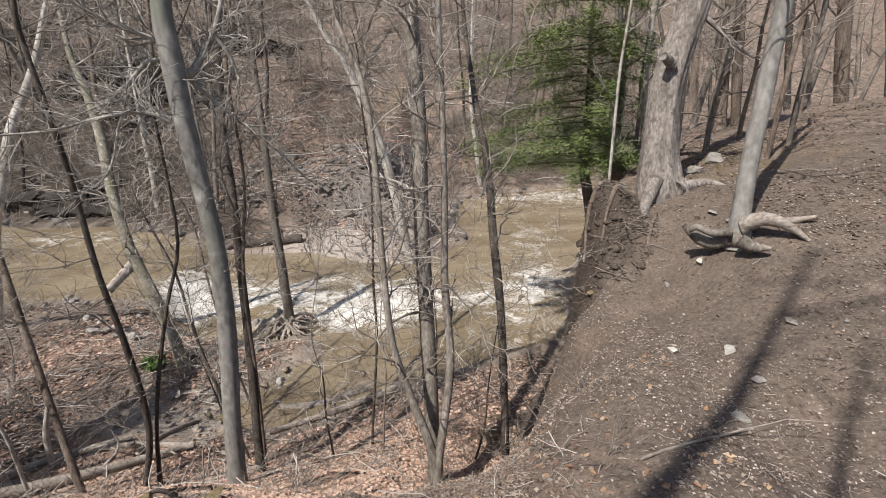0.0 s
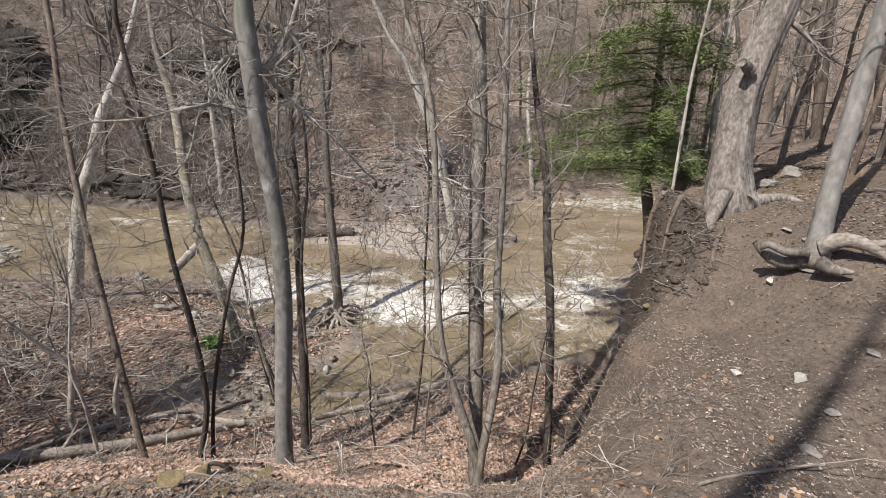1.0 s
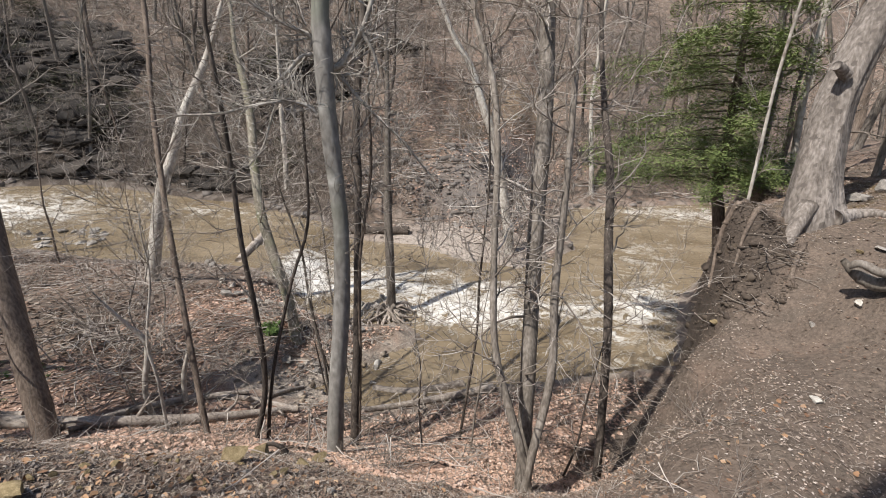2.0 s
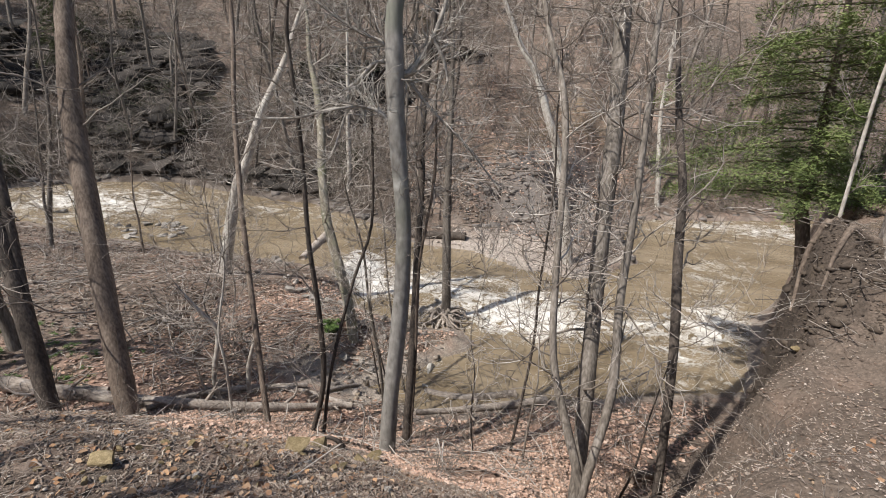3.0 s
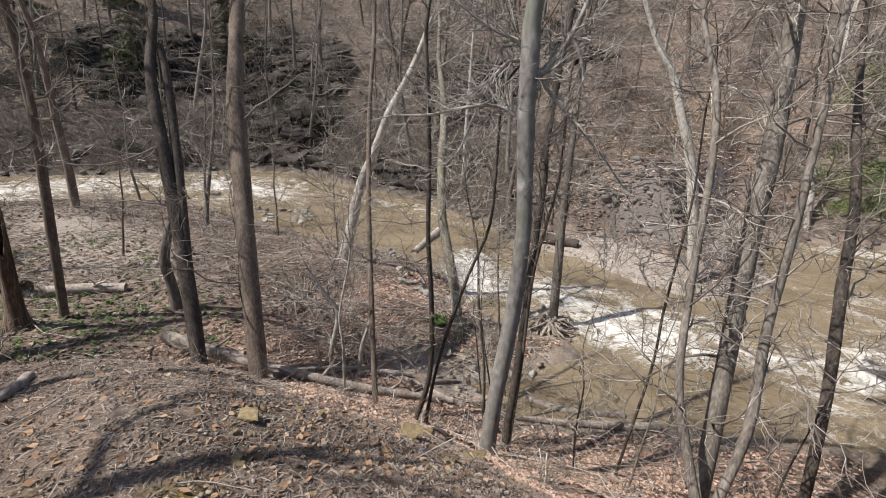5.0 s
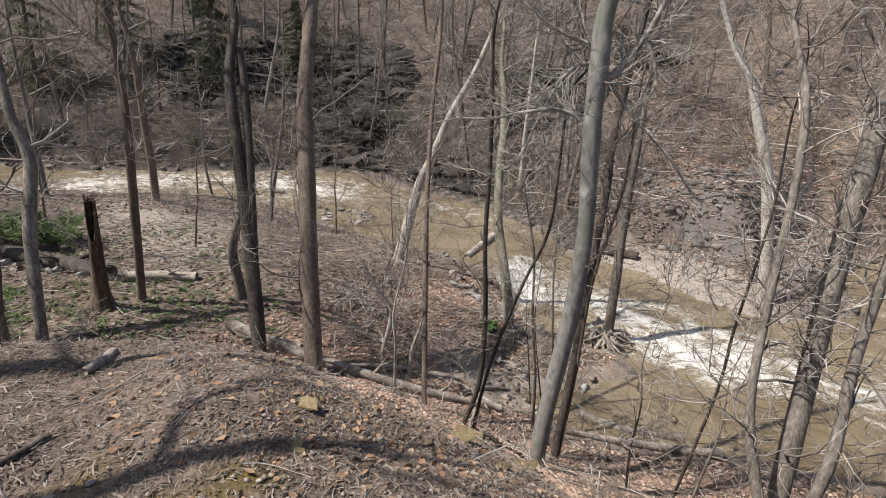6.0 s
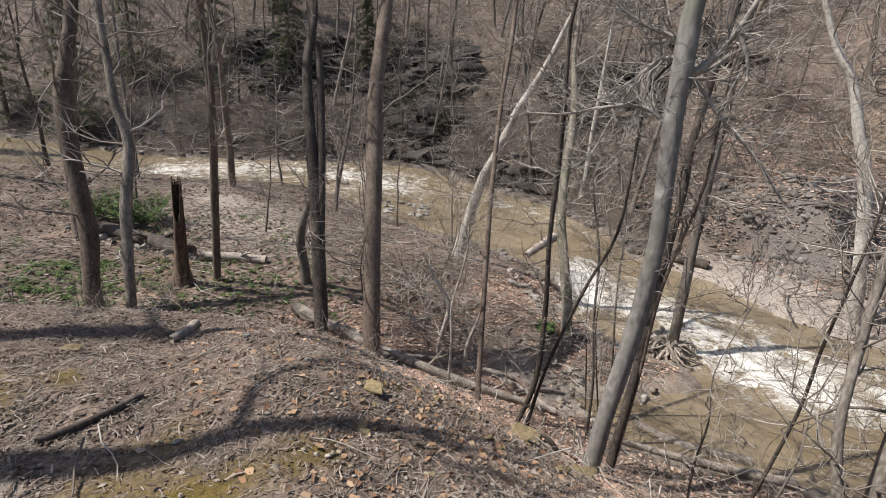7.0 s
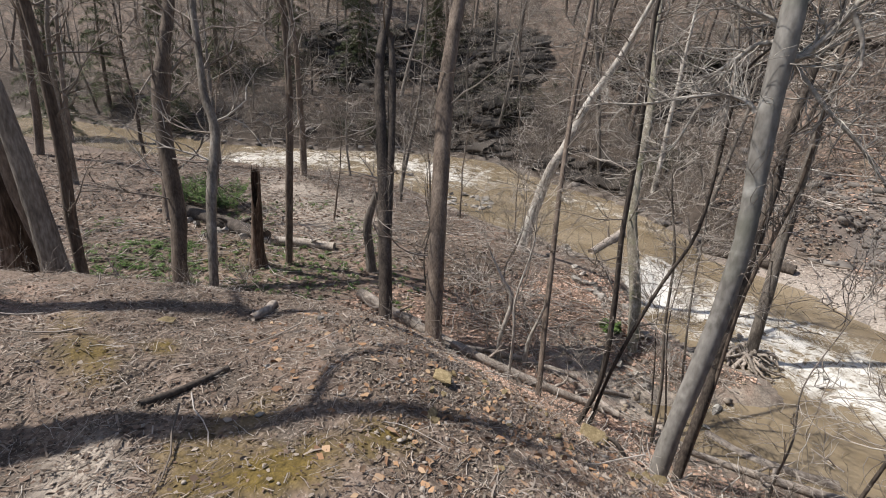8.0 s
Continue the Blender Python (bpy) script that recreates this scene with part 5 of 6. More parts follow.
rock(-21.12, 15.51, (0.64, 0.48, 0.22), label='grey stone at the edge of the rapids', seed=3, group='stones by the rapids')
rock(-20.61, 13.64, (0.71, 0.53, 0.27), label='grey stone at the edge of the rapids', seed=4, group='stones by the rapids')
rock(-20.67, 13.89, (0.87, 0.65, 0.27), label='grey stone at the edge of the rapids', seed=5, group='stones by the rapids')
rock(-22.39, 14.43, (0.45, 0.34, 0.37), label='grey stone at the edge of the rapids', seed=6, group='stones by the rapids')
rock(-19.70, 14.06, (0.47, 0.35, 0.23), label='grey stone at the edge of the rapids', seed=7, group='stones by the rapids')
rock(-19.24, 14.22, (0.55, 0.41, 0.20), label='grey stone at the edge of the rapids', seed=8, group='stones by the rapids')
rock(-20.31, 15.70, (0.80, 0.60, 0.24), label='grey stone at the edge of the rapids', seed=9, group='stones by the rapids')
rock(-19.35, 14.32, (0.74, 0.56, 0.25), label='grey stone at the edge of the rapids', seed=10, group='stones by the rapids')
rock(-20.95, 15.71, (0.59, 0.44, 0.28), label='grey stone at the edge of the rapids', seed=11, group='stones by the rapids')
rock(-20.62, 16.00, (0.89, 0.67, 0.35), label='grey stone at the edge of the rapids', seed=12, group='stones by the rapids')
rock(-19.89, 15.76, (0.52, 0.39, 0.25), label='grey stone at the edge of the rapids', seed=13, group='stones by the rapids')
rock(-18.77, 14.31, (0.72, 0.54, 0.27), label='grey stone at the edge of the rapids', seed=14, group='stones by the rapids')
rock(-20.23, 13.62, (0.81, 0.61, 0.24), label='grey stone at the edge of the rapids', seed=15, group='stones by the rapids')
rock(-20.37, 13.48, (0.80, 0.60, 0.24), label='grey stone at the edge of the rapids', seed=16, group='stones by the rapids')
rock(-21.16, 14.26, (0.68, 0.51, 0.22), label='grey stone at the edge of the rapids', seed=17, group='stones by the rapids')
rock(-19.78, 15.16, (0.80, 0.60, 0.24), label='grey stone at the edge of the rapids', seed=18, group='stones by the rapids')
rock(-18.96, 14.95, (0.56, 0.42, 0.35), label='grey stone at the edge of the rapids', seed=19, group='stones by the rapids')
rock(-19.34, 14.33, (0.41, 0.31, 0.20), label='grey stone at the edge of the rapids', seed=20, group='stones by the rapids')
rock(-20.53, 15.42, (0.68, 0.51, 0.23), label='grey stone at the edge of the rapids', seed=21, group='stones by the rapids')
rock(-19.53, 15.48, (0.83, 0.62, 0.25), label='grey stone at the edge of the rapids', seed=22, group='stones by the rapids')
rock(-21.62, 15.31, (0.89, 0.67, 0.29), label='grey stone at the edge of the rapids', seed=23, group='stones by the rapids')
rock(-22.33, 14.39, (0.69, 0.52, 0.22), label='grey stone at the edge of the rapids', seed=24, group='stones by the rapids')
rock(-21.33, 14.07, (0.65, 0.49, 0.30), label='grey stone at the edge of the rapids', seed=25, group='stones by the rapids')
rock(-5.86, 11.14, (0.44, 0.33, 0.17), label='wet grey stone by the pool', seed=0)
rock(-5.75, 8.99, (0.23, 0.18, 0.17), label='wet grey stone by the pool', seed=1)
rock(-6.15, 9.35, (0.19, 0.14, 0.14), label='wet grey stone by the pool', seed=2)
rock(-6.47, 11.15, (0.48, 0.36, 0.30), label='wet grey stone by the pool', seed=3)
rock(-5.38, 10.04, (0.32, 0.24, 0.14), label='wet grey stone by the pool', seed=4)
rock(-5.97, 10.16, (0.41, 0.31, 0.16), label='wet grey stone by the pool', seed=5)
rock(-5.81, 8.83, (0.27, 0.20, 0.19), label='wet grey stone by the pool', seed=6)
rock(-5.59, 12.85, (0.27, 0.21, 0.28), label='wet grey stone by the pool', seed=7)
rock(-5.48, 10.14, (0.20, 0.15, 0.20), label='wet grey stone by the pool', seed=8)
rock(-6.80, 8.93, (0.45, 0.34, 0.15), label='wet grey stone by the pool', seed=9)
rock(-5.50, 8.75, (0.50, 0.37, 0.20), label='wet grey stone by the pool', seed=10)
rock(-5.19, 10.61, (0.35, 0.26, 0.27), label='wet grey stone by the pool', seed=11)
rock(-5.88, 8.65, (0.20, 0.15, 0.26), label='wet grey stone by the pool', seed=12)
rock(-5.65, 11.13, (0.45, 0.34, 0.22), label='wet grey stone by the pool', seed=13)
rock(-6.15, 12.81, (0.43, 0.33, 0.33), label='wet grey stone by the pool', seed=14)
rock(-5.69, 13.00, (0.32, 0.24, 0.33), label='wet grey stone by the pool', seed=15)
rock(-6.81, 10.92, (0.50, 0.37, 0.23), label='wet grey stone by the pool', seed=16)
rock(-5.52, 11.28, (0.39, 0.29, 0.22), label='wet grey stone by the pool', seed=17)
rock(-5.61, 8.88, (0.40, 0.30, 0.25), label='wet grey stone by the pool', seed=18)
rock(-5.70, 12.79, (0.59, 0.44, 0.32), label='wet grey stone by the pool', seed=19)
rock(-5.64, 10.04, (0.23, 0.17, 0.26), label='wet grey stone by the pool', seed=20)
rock(-6.21, 9.07, (0.23, 0.17, 0.15), label='wet grey stone by the pool', seed=21)
rock(-5.62, 10.63, (0.44, 0.33, 0.27), label='wet grey stone by the pool', seed=22)
rock(-5.82, 13.67, (0.49, 0.37, 0.27), label='wet grey stone by the pool', seed=23)
rock(-5.47, 10.62, (0.39, 0.30, 0.28), label='wet grey stone by the pool', seed=24)
rock(-5.76, 9.91, (0.43, 0.33, 0.15), label='wet grey stone by the pool', seed=25)
rock(-17.77, 0.40, (0.37, 0.28, 0.22), label='pale block in a low row of stones', name='stone_block', seed=0, group='low stone row')
rock(-17.34, 0.57, (0.49, 0.37, 0.34), label='pale block in a low row of stones', name='stone_block', seed=1, group='low stone row')
rock(-16.88, 0.85, (0.60, 0.45, 0.29), label='pale block in a low row of stones', name='stone_block', seed=2, group='low stone row')
rock(-16.58, 1.04, (0.51, 0.38, 0.27), label='pale block in a low row of stones', name='stone_block', seed=3, group='low stone row')
rock(-16.21, 1.25, (0.36, 0.27, 0.32), label='pale block in a low row of stones', name='stone_block', seed=4, group='low stone row')
rock(-16.44, 1.52, (0.41, 0.31, 0.37), label='pale block in a low row of stones', name='stone_block', seed=5, group='low stone row')
rock(-15.76, 1.51, (0.48, 0.36, 0.35), label='pale block in a low row of stones', name='stone_block', seed=6, group='low stone row')
rock(-15.29, 1.75, (0.41, 0.30, 0.32), label='pale block in a low row of stones', name='stone_block', seed=7, group='low stone row')
rock(-15.25, 1.90, (0.43, 0.32, 0.40), label='pale block in a low row of stones', name='stone_block', seed=8, group='low stone row')
rock(-15.09, 2.24, (0.32, 0.24, 0.23), label='pale block in a low row of stones', name='stone_block', seed=9, group='low stone row')
rock(-14.19, 2.19, (0.44, 0.33, 0.29), label='pale block in a low row of stones', name='stone_block', seed=10, group='low stone row')
rock(-14.32, 2.48, (0.41, 0.31, 0.39), label='pale block in a low row of stones', name='stone_block', seed=11, group='low stone row')
rock(-13.59, 2.60, (0.34, 0.25, 0.36), label='pale block in a low row of stones', name='stone_block', seed=12, group='low stone row')
rock(-13.34, 2.70, (0.33, 0.25, 0.25), label='pale block in a low row of stones', name='stone_block', seed=13, group='low stone row')
rock(-13.21, 2.88, (0.28, 0.21, 0.31), label='pale block in a low row of stones', name='stone_block', seed=14, group='low stone row')
rock(-25.99, 14.18, (1.06, 0.79, 0.32), label='dark stone standing in the rapids', seed=2)
rock(-5.91, 12.81, (0.69, 0.52, 0.28), label='wet stone under the root mound', seed=3)
rock(-4.56, 12.39, (0.60, 0.45, 0.27), label='wet stone under the root mound', seed=4)
root_mound(-4.94, 12.29)
hemlock([(3.52, 11.37, 3.82, 0.138), (3.23, 11.46, 4.06, 0.131), (3.14, 11.49, 4.45, 0.124), (3.14, 11.49, 5.12, 0.115), (3.15, 11.48, 6.03, 0.099), (3.14, 11.49, 7.13, 0.076), (3.1, 11.5, 8.27, 0.055)], boughs=74, reach=3.1, start=0.33, count=2300, size=0.05, taper=0.35, shy=0.5, tiers=True)
hollow_stump(-11.99, 2.05, 0.2, 2.6)
green_bush(-17.9, 2.35, 0.95, 1.1, 405)
green_bush(-19.0, 1.5, 0.9, 1.0, 360)
green_bush(-6.86, 9.12, 0.19, 0.25, 282)



# ---- trees of the far valley side, the ridge and the flat ----
def tree_kind(seed, tall, r, mat, twigs, limbs, low, sway=0.5):
    """Meshes of one kind of background tree, its foot at the origin."""
    rng = np.random.RandomState(seed)
    pts, p, d = [], np.array([0, 0, -0.4]), np.array([0, 0, 1.0])
    for k in range(8):
        pts.append(np.append(p, r * (1.15 - 0.95 * k / 7)))
        d = unit(d + np.append(rng.normal(0, 0.07 * sway * 2, 2), 0.2))
        p = p + d * (tall + 0.4) / 7
    line = spline(np.array(pts), 2)
    b, c = Build(), Build()
    b.tube(line[:, :3], line[:, 3], 6)
    for k in range(limbs):
        i = min(len(line) - 2, int(len(line) * (low + (1 - low) * (k + rng.uniform()) / limbs)))
        a = rng.uniform(0, 6.28)
        t = i / len(line)
        branch(c, rng, line[i, :3], (math.cos(a), math.sin(a), rng.uniform(0.1, 1.0)), tall * 0.24 * (1.25 - t) * rng.uniform(0.6, 1.3), line[i, 3] * 0.42 + 0.004, 2, 4, 0.12, 0.7, 4, 0.22, True)
    return b.mesh("trunk", mat), c.mesh("crown", twigs)


SHADE_TREE = tree_kind(107, 15, 0.26, BARK_BROWN, TWIG, 5, 0.72, 0.35)
KINDS = [tree_kind(101, 11, 0.12, BARK, TWIG, 12, 0.3), tree_kind(102, 13, 0.16, BARK_BROWN, TWIG, 13, 0.35), tree_kind(103, 9, 0.08, BARK, TWIG_PALE, 13, 0.25, 0.8),
         tree_kind(104, 12, 0.13, BARK_WHITE, TWIG_PALE, 12, 0.35), tree_kind(105, 7, 0.055, BARK_BROWN, TWIG, 12, 0.2, 0.9), tree_kind(106, 10, 0.1, BARK_DARK, TWIG, 11, 0.3, 0.7)]
KIND_LABELS = ["tall bare grey tree on the wooded slope", "tall bare brown tree on the wooded slope", "thin crooked bare tree with pale twigs", "pale-barked bare tree with white limbs", "young bare tree with fine brown twigs", "dark crooked bare tree on the slope"]
FIRST = {}


def background_tree(k, x, y, size, turn, lean=0.0, group="bare trees of the far slope"):
    m = pose(x, y, height(x, y), lean, lean * 0.5, turn)
    if k in FIRST:
        ob = copy_thing(FIRST[k], m)
    else:
        ob = FIRST[k] = thing("slope_tree", KIND_LABELS[k], "tree", group)
        part("trunk", KINDS[k][0], None, ob)
        part("crown", KINDS[k][1], None, ob, "bare branches and twigs")
        ob.matrix_basis = m
    ob.scale = (size, size, size)
    return ob


rng = np.random.RandomState(77)
placed = []


def room(x, y, apart):
    if all((x - a) ** 2 + (y - b) ** 2 > apart * apart for a, b in placed):
        placed.append((x, y))
        return True
    return False


for k in range(3600):
    a, q = rng.uniform(-1.75, 0.75), rng.uniform(18, 85)
    x, y = q * math.sin(a) - 1, q * math.cos(a)
    df1, dn1 = (float(to_line(np.array([x]), np.array([y]), line)[0]) for line in (FAR_SHORE, NEAR_SHORE))
    if bool(inside(np.array([x]), np.array([y]), RIVER)[0]) or df1 > dn1 or df1 < 1.2 or len(placed) > 255:
        continue
    if abs(x + 4.6) < 4.5 and df1 < 11:
        continue
    if room(x, y, 1.6 + q * 0.012):
        background_tree(rng.choice(6, p=[0.24, 0.2, 0.18, 0.08, 0.2, 0.1]), x, y, rng.uniform(0.75, 1.25), rng.uniform(0, 360), rng.uniform(-7, 7))
# the ridge behind the old tree, and the wood that shades the path from behind
for x, y, k in ((4.8, 10.5, 4), (5.6, 12.2, 0), (6.4, 11.0, 4), (7.4, 13.6, 1), (8.8, 12.6, 4), (6.6, 15.5, 2), (8.2, 17, 0), (10.5, 15.5, 5), (9.5, 19.5, 1), (12.5, 18, 0), (12, 23, 2), (15, 21, 1), (5.3, 14.2, 4), (7.0, 18.6, 5), (4.6, 13.4, 2), (10.8, 12.4, 2), (14.5, 16.5, 1), (17.5, 22, 0), (5.9, 17.5, 0)):
    background_tree(k, x, y, rng.uniform(0.8, 1.1), rng.uniform(0, 360), rng.uniform(-5, 5), "bare trees of the ridge")
KINDS.append(SHADE_TREE)
KIND_LABELS.append("thick brown-barked bare tree behind the path")
for x, y, lx, ly, wide, size in ((-3.85, -2.9, -0.33, 0.08, 0.8, 0.5), (-6.5, -4.0, -0.2, 0.02, 0.85, 0.7), (-2.9, -2.1, 0.0, 0.0, 0.7, 1.05), (-1.85, -2.55, 0.0, 0.0, 0.4, 0.8), (3.0, -3.2, 0.05, 0.03, 0.6, 0.8)):
    ob = background_tree(6, x, y, size, rng.uniform(0, 360), 0.0, "bare trees behind the path")
    lean = Matrix.Rotation(math.atan(math.hypot(lx, ly)), 4, Vector((-ly, lx, 0)))
    ob.matrix_basis = Matrix.Translation((x, y, height(x, y))) @ lean @ pose(0, 0, 0, 0, 0, rng.uniform(0, 360)) @ Matrix.Diagonal((wide, wide, size, 1))
# trees on the flat and along the upper shore
for x, y, k, s in ((-16, 11.0, 4, 0.7), (-18.5, 9.5, 2, 0.7), (-21, 10.8, 0, 0.8), (-22.5, 6.5, 1, 0.9), (-24, 9.5, 2, 0.8), (-26, 3.5, 0, 0.9), (-20, 2.5, 4, 0.8), (-17, 0.5, 1, 0.8), (-23, -2.0, 0, 0.9), (-28, -3.5, 1, 1.0), (-30, 0.5, 5, 0.9), (-19, -4, 2, 0.9), (-13.5, 8.0, 4, 0.6), (-34, -6, 0, 1.0), (-26, -7, 5, 1.0), (-15.2, 5.2, 4, 0.6), (-38, -3, 1, 1.0), (-12.8, 11.2, 4, 0.5), (-20.5, 12.2, 4, 0.5)):
    background_tree(k, x, y, s, rng.uniform(0, 360), rng.uniform(-6, 6), "bare trees on the flat")
# saplings that stand about the foot of the slope
for n, (x, y, tall) in enumerate(((-3.9, 6.9, 3.4), (-2.2, 6.5, 3.2), (-1.3, 6.3, 3.0), (-0.6, 7.2, 3.6), (-7.6, 6.2, 3.0), (-8.6, 7.6, 3.4), (0.2, 6.4, 2.8), (-9.6, 5.4, 3.0), (-10.5, 9.0, 3.2), (-4.9, 8.1, 2.6), (-11.5, 6.4, 2.6))):
    z = height(x, y)
    r1 = np.random.RandomState(900 + n)
    p = np.cumsum(np.concatenate([[[x, y, z]], np.stack([r1.normal(0, 0.12, 4), r1.normal(0.02, 0.12, 4), np.full(4, tall / 4)], -1)]), 0)
    bare_tree([(*q, w) for q, w in zip(p.tolist(), (0.02, 0.017, 0.013, 0.009, 0.005))], BARK if n % 3 else BARK_DARK, "thin bare sapling with fine pale twigs", 0.6, 13, 1.1, 0.12, 600 + n, TWIG_PALE, "sapling", "sapling", "saplings at the foot of the slope", 6, 5, 2)
# evergreens far off
for x, y, r, h in ((-47, 3, 3.4, 11), (-52, 8, 3.4, 12), (-45, -4, 3.2, 11), (-57, -1, 3.6, 13), (-50, 14, 3.0, 11), (-56, 22, 3, 12), (-44.5, 19, 3.0, 8), (-42, 25.6, 2.6, 6.5)):
    z = height(x, y)
    hemlock([(x, y, z, 0.2), (x + 0.1, y, z + h * 0.4, 0.14), (x, y + 0.1, z + h * 0.8, 0.06)], "dark evergreen on the far slope", 64, r, h * 0.25, 0.1, int(x) + 90, 620, 0.12, mat=NEEDLES_DARK)


# ---- brush, litter, sticks and stones too many to count ----
def scatter(name, label, category, mat, shapes, spots):
    """One mesh of many small pieces. shapes: (vertices, faces); spots: rows of x, y, z, turn, size, tilt."""
    verts, faces, count = [], [], 0
    for n, (x, y, z, turn, size, tilt) in enumerate(spots):
        v, f = shapes[n % len(shapes)]
        c, s = math.cos(turn), math.sin(turn)
        ct, st = math.cos(tilt), math.sin(tilt)
        q = np.array([[c, -s * ct, s * st], [s, c * ct, -c * st], [0, st, ct]])
        verts.append(v @ q.T * size + (x, y, z))
        faces.append(f + count)
        count += len(v)
    v = np.concatenate(verts)
    f = np.concatenate(faces)
    me = bpy.data.meshes.new(name)
    w = f.shape[1]
    me.vertices.add(len(v))
    me.vertices.foreach_set("co", v.ravel())
    me.loops.add(f.size)
    me.loops.foreach_set("vertex_index", f.ravel())
    me.polygons.add(len(f))
    me.polygons.foreach_set("loop_start", np.arange(len(f)) * w)
    me.update(calc_edges=True)
    me.materials.append(mat)
    return tagged(new(name, me), label, category, kind="stuff")


def shrub_shape(seed, stems, depth=1, high=1.0):
    rng = np.random.RandomState(seed)
    b = Build()
    for k in range(stems):
        a = rng.uniform(0, 6.28)
        branch(b, rng, (rng.normal(0, 0.08), rng.normal(0, 0.08), -0.1), (math.cos(a) * 0.8, math.sin(a) * 0.8, rng.uniform(0.3, 1.3)), high * rng.uniform(0.6, 1.2), 0.011, depth, 3, 0.02, 0.9, 5, 0.3, True)
    v, f = b.arrays()
    return v, np.array([q for q in f if len(q) == 4])


def spots_in(n, box, rule, rng, sizes, lift=0.0, tilt=0.0):
    x, y = rng.uniform(box[0], box[1], n), rng.uniform(box[2], box[3], n)
    ok = rule(x, y)
    x, y = x[ok], y[ok]
    m = len(x)
    return np.stack([x, y, land(x, y) + lift, rng.uniform(0, 6.28, m), rng.uniform(*sizes, m), rng.normal(0, tilt, m)], -1)


def far_rule(x, y):
    d1, d2 = to_line(x, y, FAR_SHORE), to_line(x, y, NEAR_SHORE)
    keep = ~inside(x, y, RIVER) & (d1 < d2) & (d1 > 0.8)
    keep &= ~((abs(x + 4.6) < 3.6) & (d1 < 6.5))
    return keep


rng = np.random.RandomState(31)
SHRUBS = [shrub_shape(200 + k, 5) for k in range(6)]
spots = spots_in(6400, (-90, 34, -12, 62), far_rule, rng, (0.9, 2.3))
scatter("brush", "tangled bare brown brush on the far slope", "brush", TWIG, SHRUBS, spots[::2])
scatter("pale_brush", "tangled pale grey brush on the far slope", "brush", TWIG_PALE, SHRUBS, spots[1::2])
flat_rule = lambda x, y: ~inside(x, y, RIVER) & ~inside(x, y, HILL_TOE) & (to_line(x, y, NEAR_SHORE) < to_line(x, y, FAR_SHORE)) & (x < -6.5) & (ripple(x, y, 0.7, 41) > 0.1)
spots = spots_in(520, (-34, -6, -6, 13.5), flat_rule, rng, (0.4, 0.9))
scatter("low_brush", "low bare brush and brambles on the flat", "brush", TWIG_PALE, SHRUBS, spots)
edge_rule = lambda x, y: inside(x, y, HILL_TOE) & (to_line(x, y, HILL_TOE[1:-1]) < 4.5) & (x < 1.6) & (x > -12)
spots = spots_in(330, (-12, 2, -2, 9), edge_rule, rng, (0.2, 0.5))
scatter("weeds", "thin dry weed stems on the slope", "weeds", TWIG, SHRUBS, spots)

LEAVES = []
for k in range(6):
    r1 = np.random.RandomState(300 + k)
    c1, c2 = r1.uniform(-0.25, 0.45, 2)
    v = np.array([(-0.5, 0, 0.0), (-0.1, -0.3, c1 * 0.4), (0.3, -0.22, c1 * 0.5), (0.55, 0, 0.1 * c2), (0.3, 0.22, c2 * 0.5), (-0.1, 0.3, c2 * 0.4), (0.1, 0, 0.0)])
    v[1:6, :2] += r1.normal(0, 0.075, (5, 2))
    LEAVES.append((v, np.array([(0, 1, 6, 5), (1, 2, 3, 6), (6, 3, 4, 5)])))
SMALL_LEAVES = [(v[[0, 1, 3, 5]] * (1, 1.15, 1.2), np.array([(0, 1, 2), (0, 2, 3)])) for v, f in LEAVES]


def hill_rule(x, y):
    s = np.where(inside(x, y, HILL_TOE), to_line(x, y, HILL_TOE[1:-1]), 0)
    dirt = smooth((x - 0.2) / 1.0) * smooth((9.5 - y) / 2)
    raw = np.exp(-(((x - 2.3) / 0.75) ** 2 + ((y - 7.6) / 1.1) ** 2))
    return (s > 0.1) & (rng.uniform(0.1, 1, x.shape) > raw) & (rng.uniform(0, 1, x.shape) > 0.82 * dirt) & (ripple(x, y, 1.9, 51) > -0.55 - rng.uniform(0, 0.8, x.shape))


near_rule = lambda x, y: hill_rule(x, y) & (rng.uniform(0, 1.0, x.shape) > mossy(x, y))
spots = np.concatenate([spots_in(45000, (-6.5, 0, -2, 3), near_rule, rng, (0.01, 0.026), 0.006, 0.6), spots_in(50000, (-6.5, 5.5, 2, 7), near_rule, rng, (0.012, 0.04), 0.006, 0.5), spots_in(40000, (-11, 9, 2.2, 12), near_rule, rng, (0.02, 0.06), 0.008, 0.5)])
scatter("leaf_litter", "dry crumbled leaves covering the slope", "leaves", LEAF, SMALL_LEAVES, spots)
spots = spots_in(1500, (-7, 5, -2, 7), near_rule, rng, (0.025, 0.058), 0.012, 0.5)
spots = np.concatenate([spots, spots_in(7000, (-6.5, 0, -2, 3), near_rule, rng, (0.012, 0.04), 0.008, 0.8)])
scatter("leaf_litter", "whole dry brown leaves on the slope", "leaves", LEAF, LEAVES, spots)
STRIPS = []
for k in range(6):
    r1 = np.random.RandomState(350 + k)
    w, bend, up = r1.uniform(0.014, 0.06), r1.uniform(-0.15, 0.15), r1.uniform(0, 0.14)
    STRIPS.append((np.array([(-0.5, -w, 0), (0, bend - w, up), (0.5, -w, 0.03), (0.5, w, 0.03), (0, bend + w, up), (-0.5, w, 0)]), np.array([(0, 1, 4, 5), (1, 2, 3, 4)])))
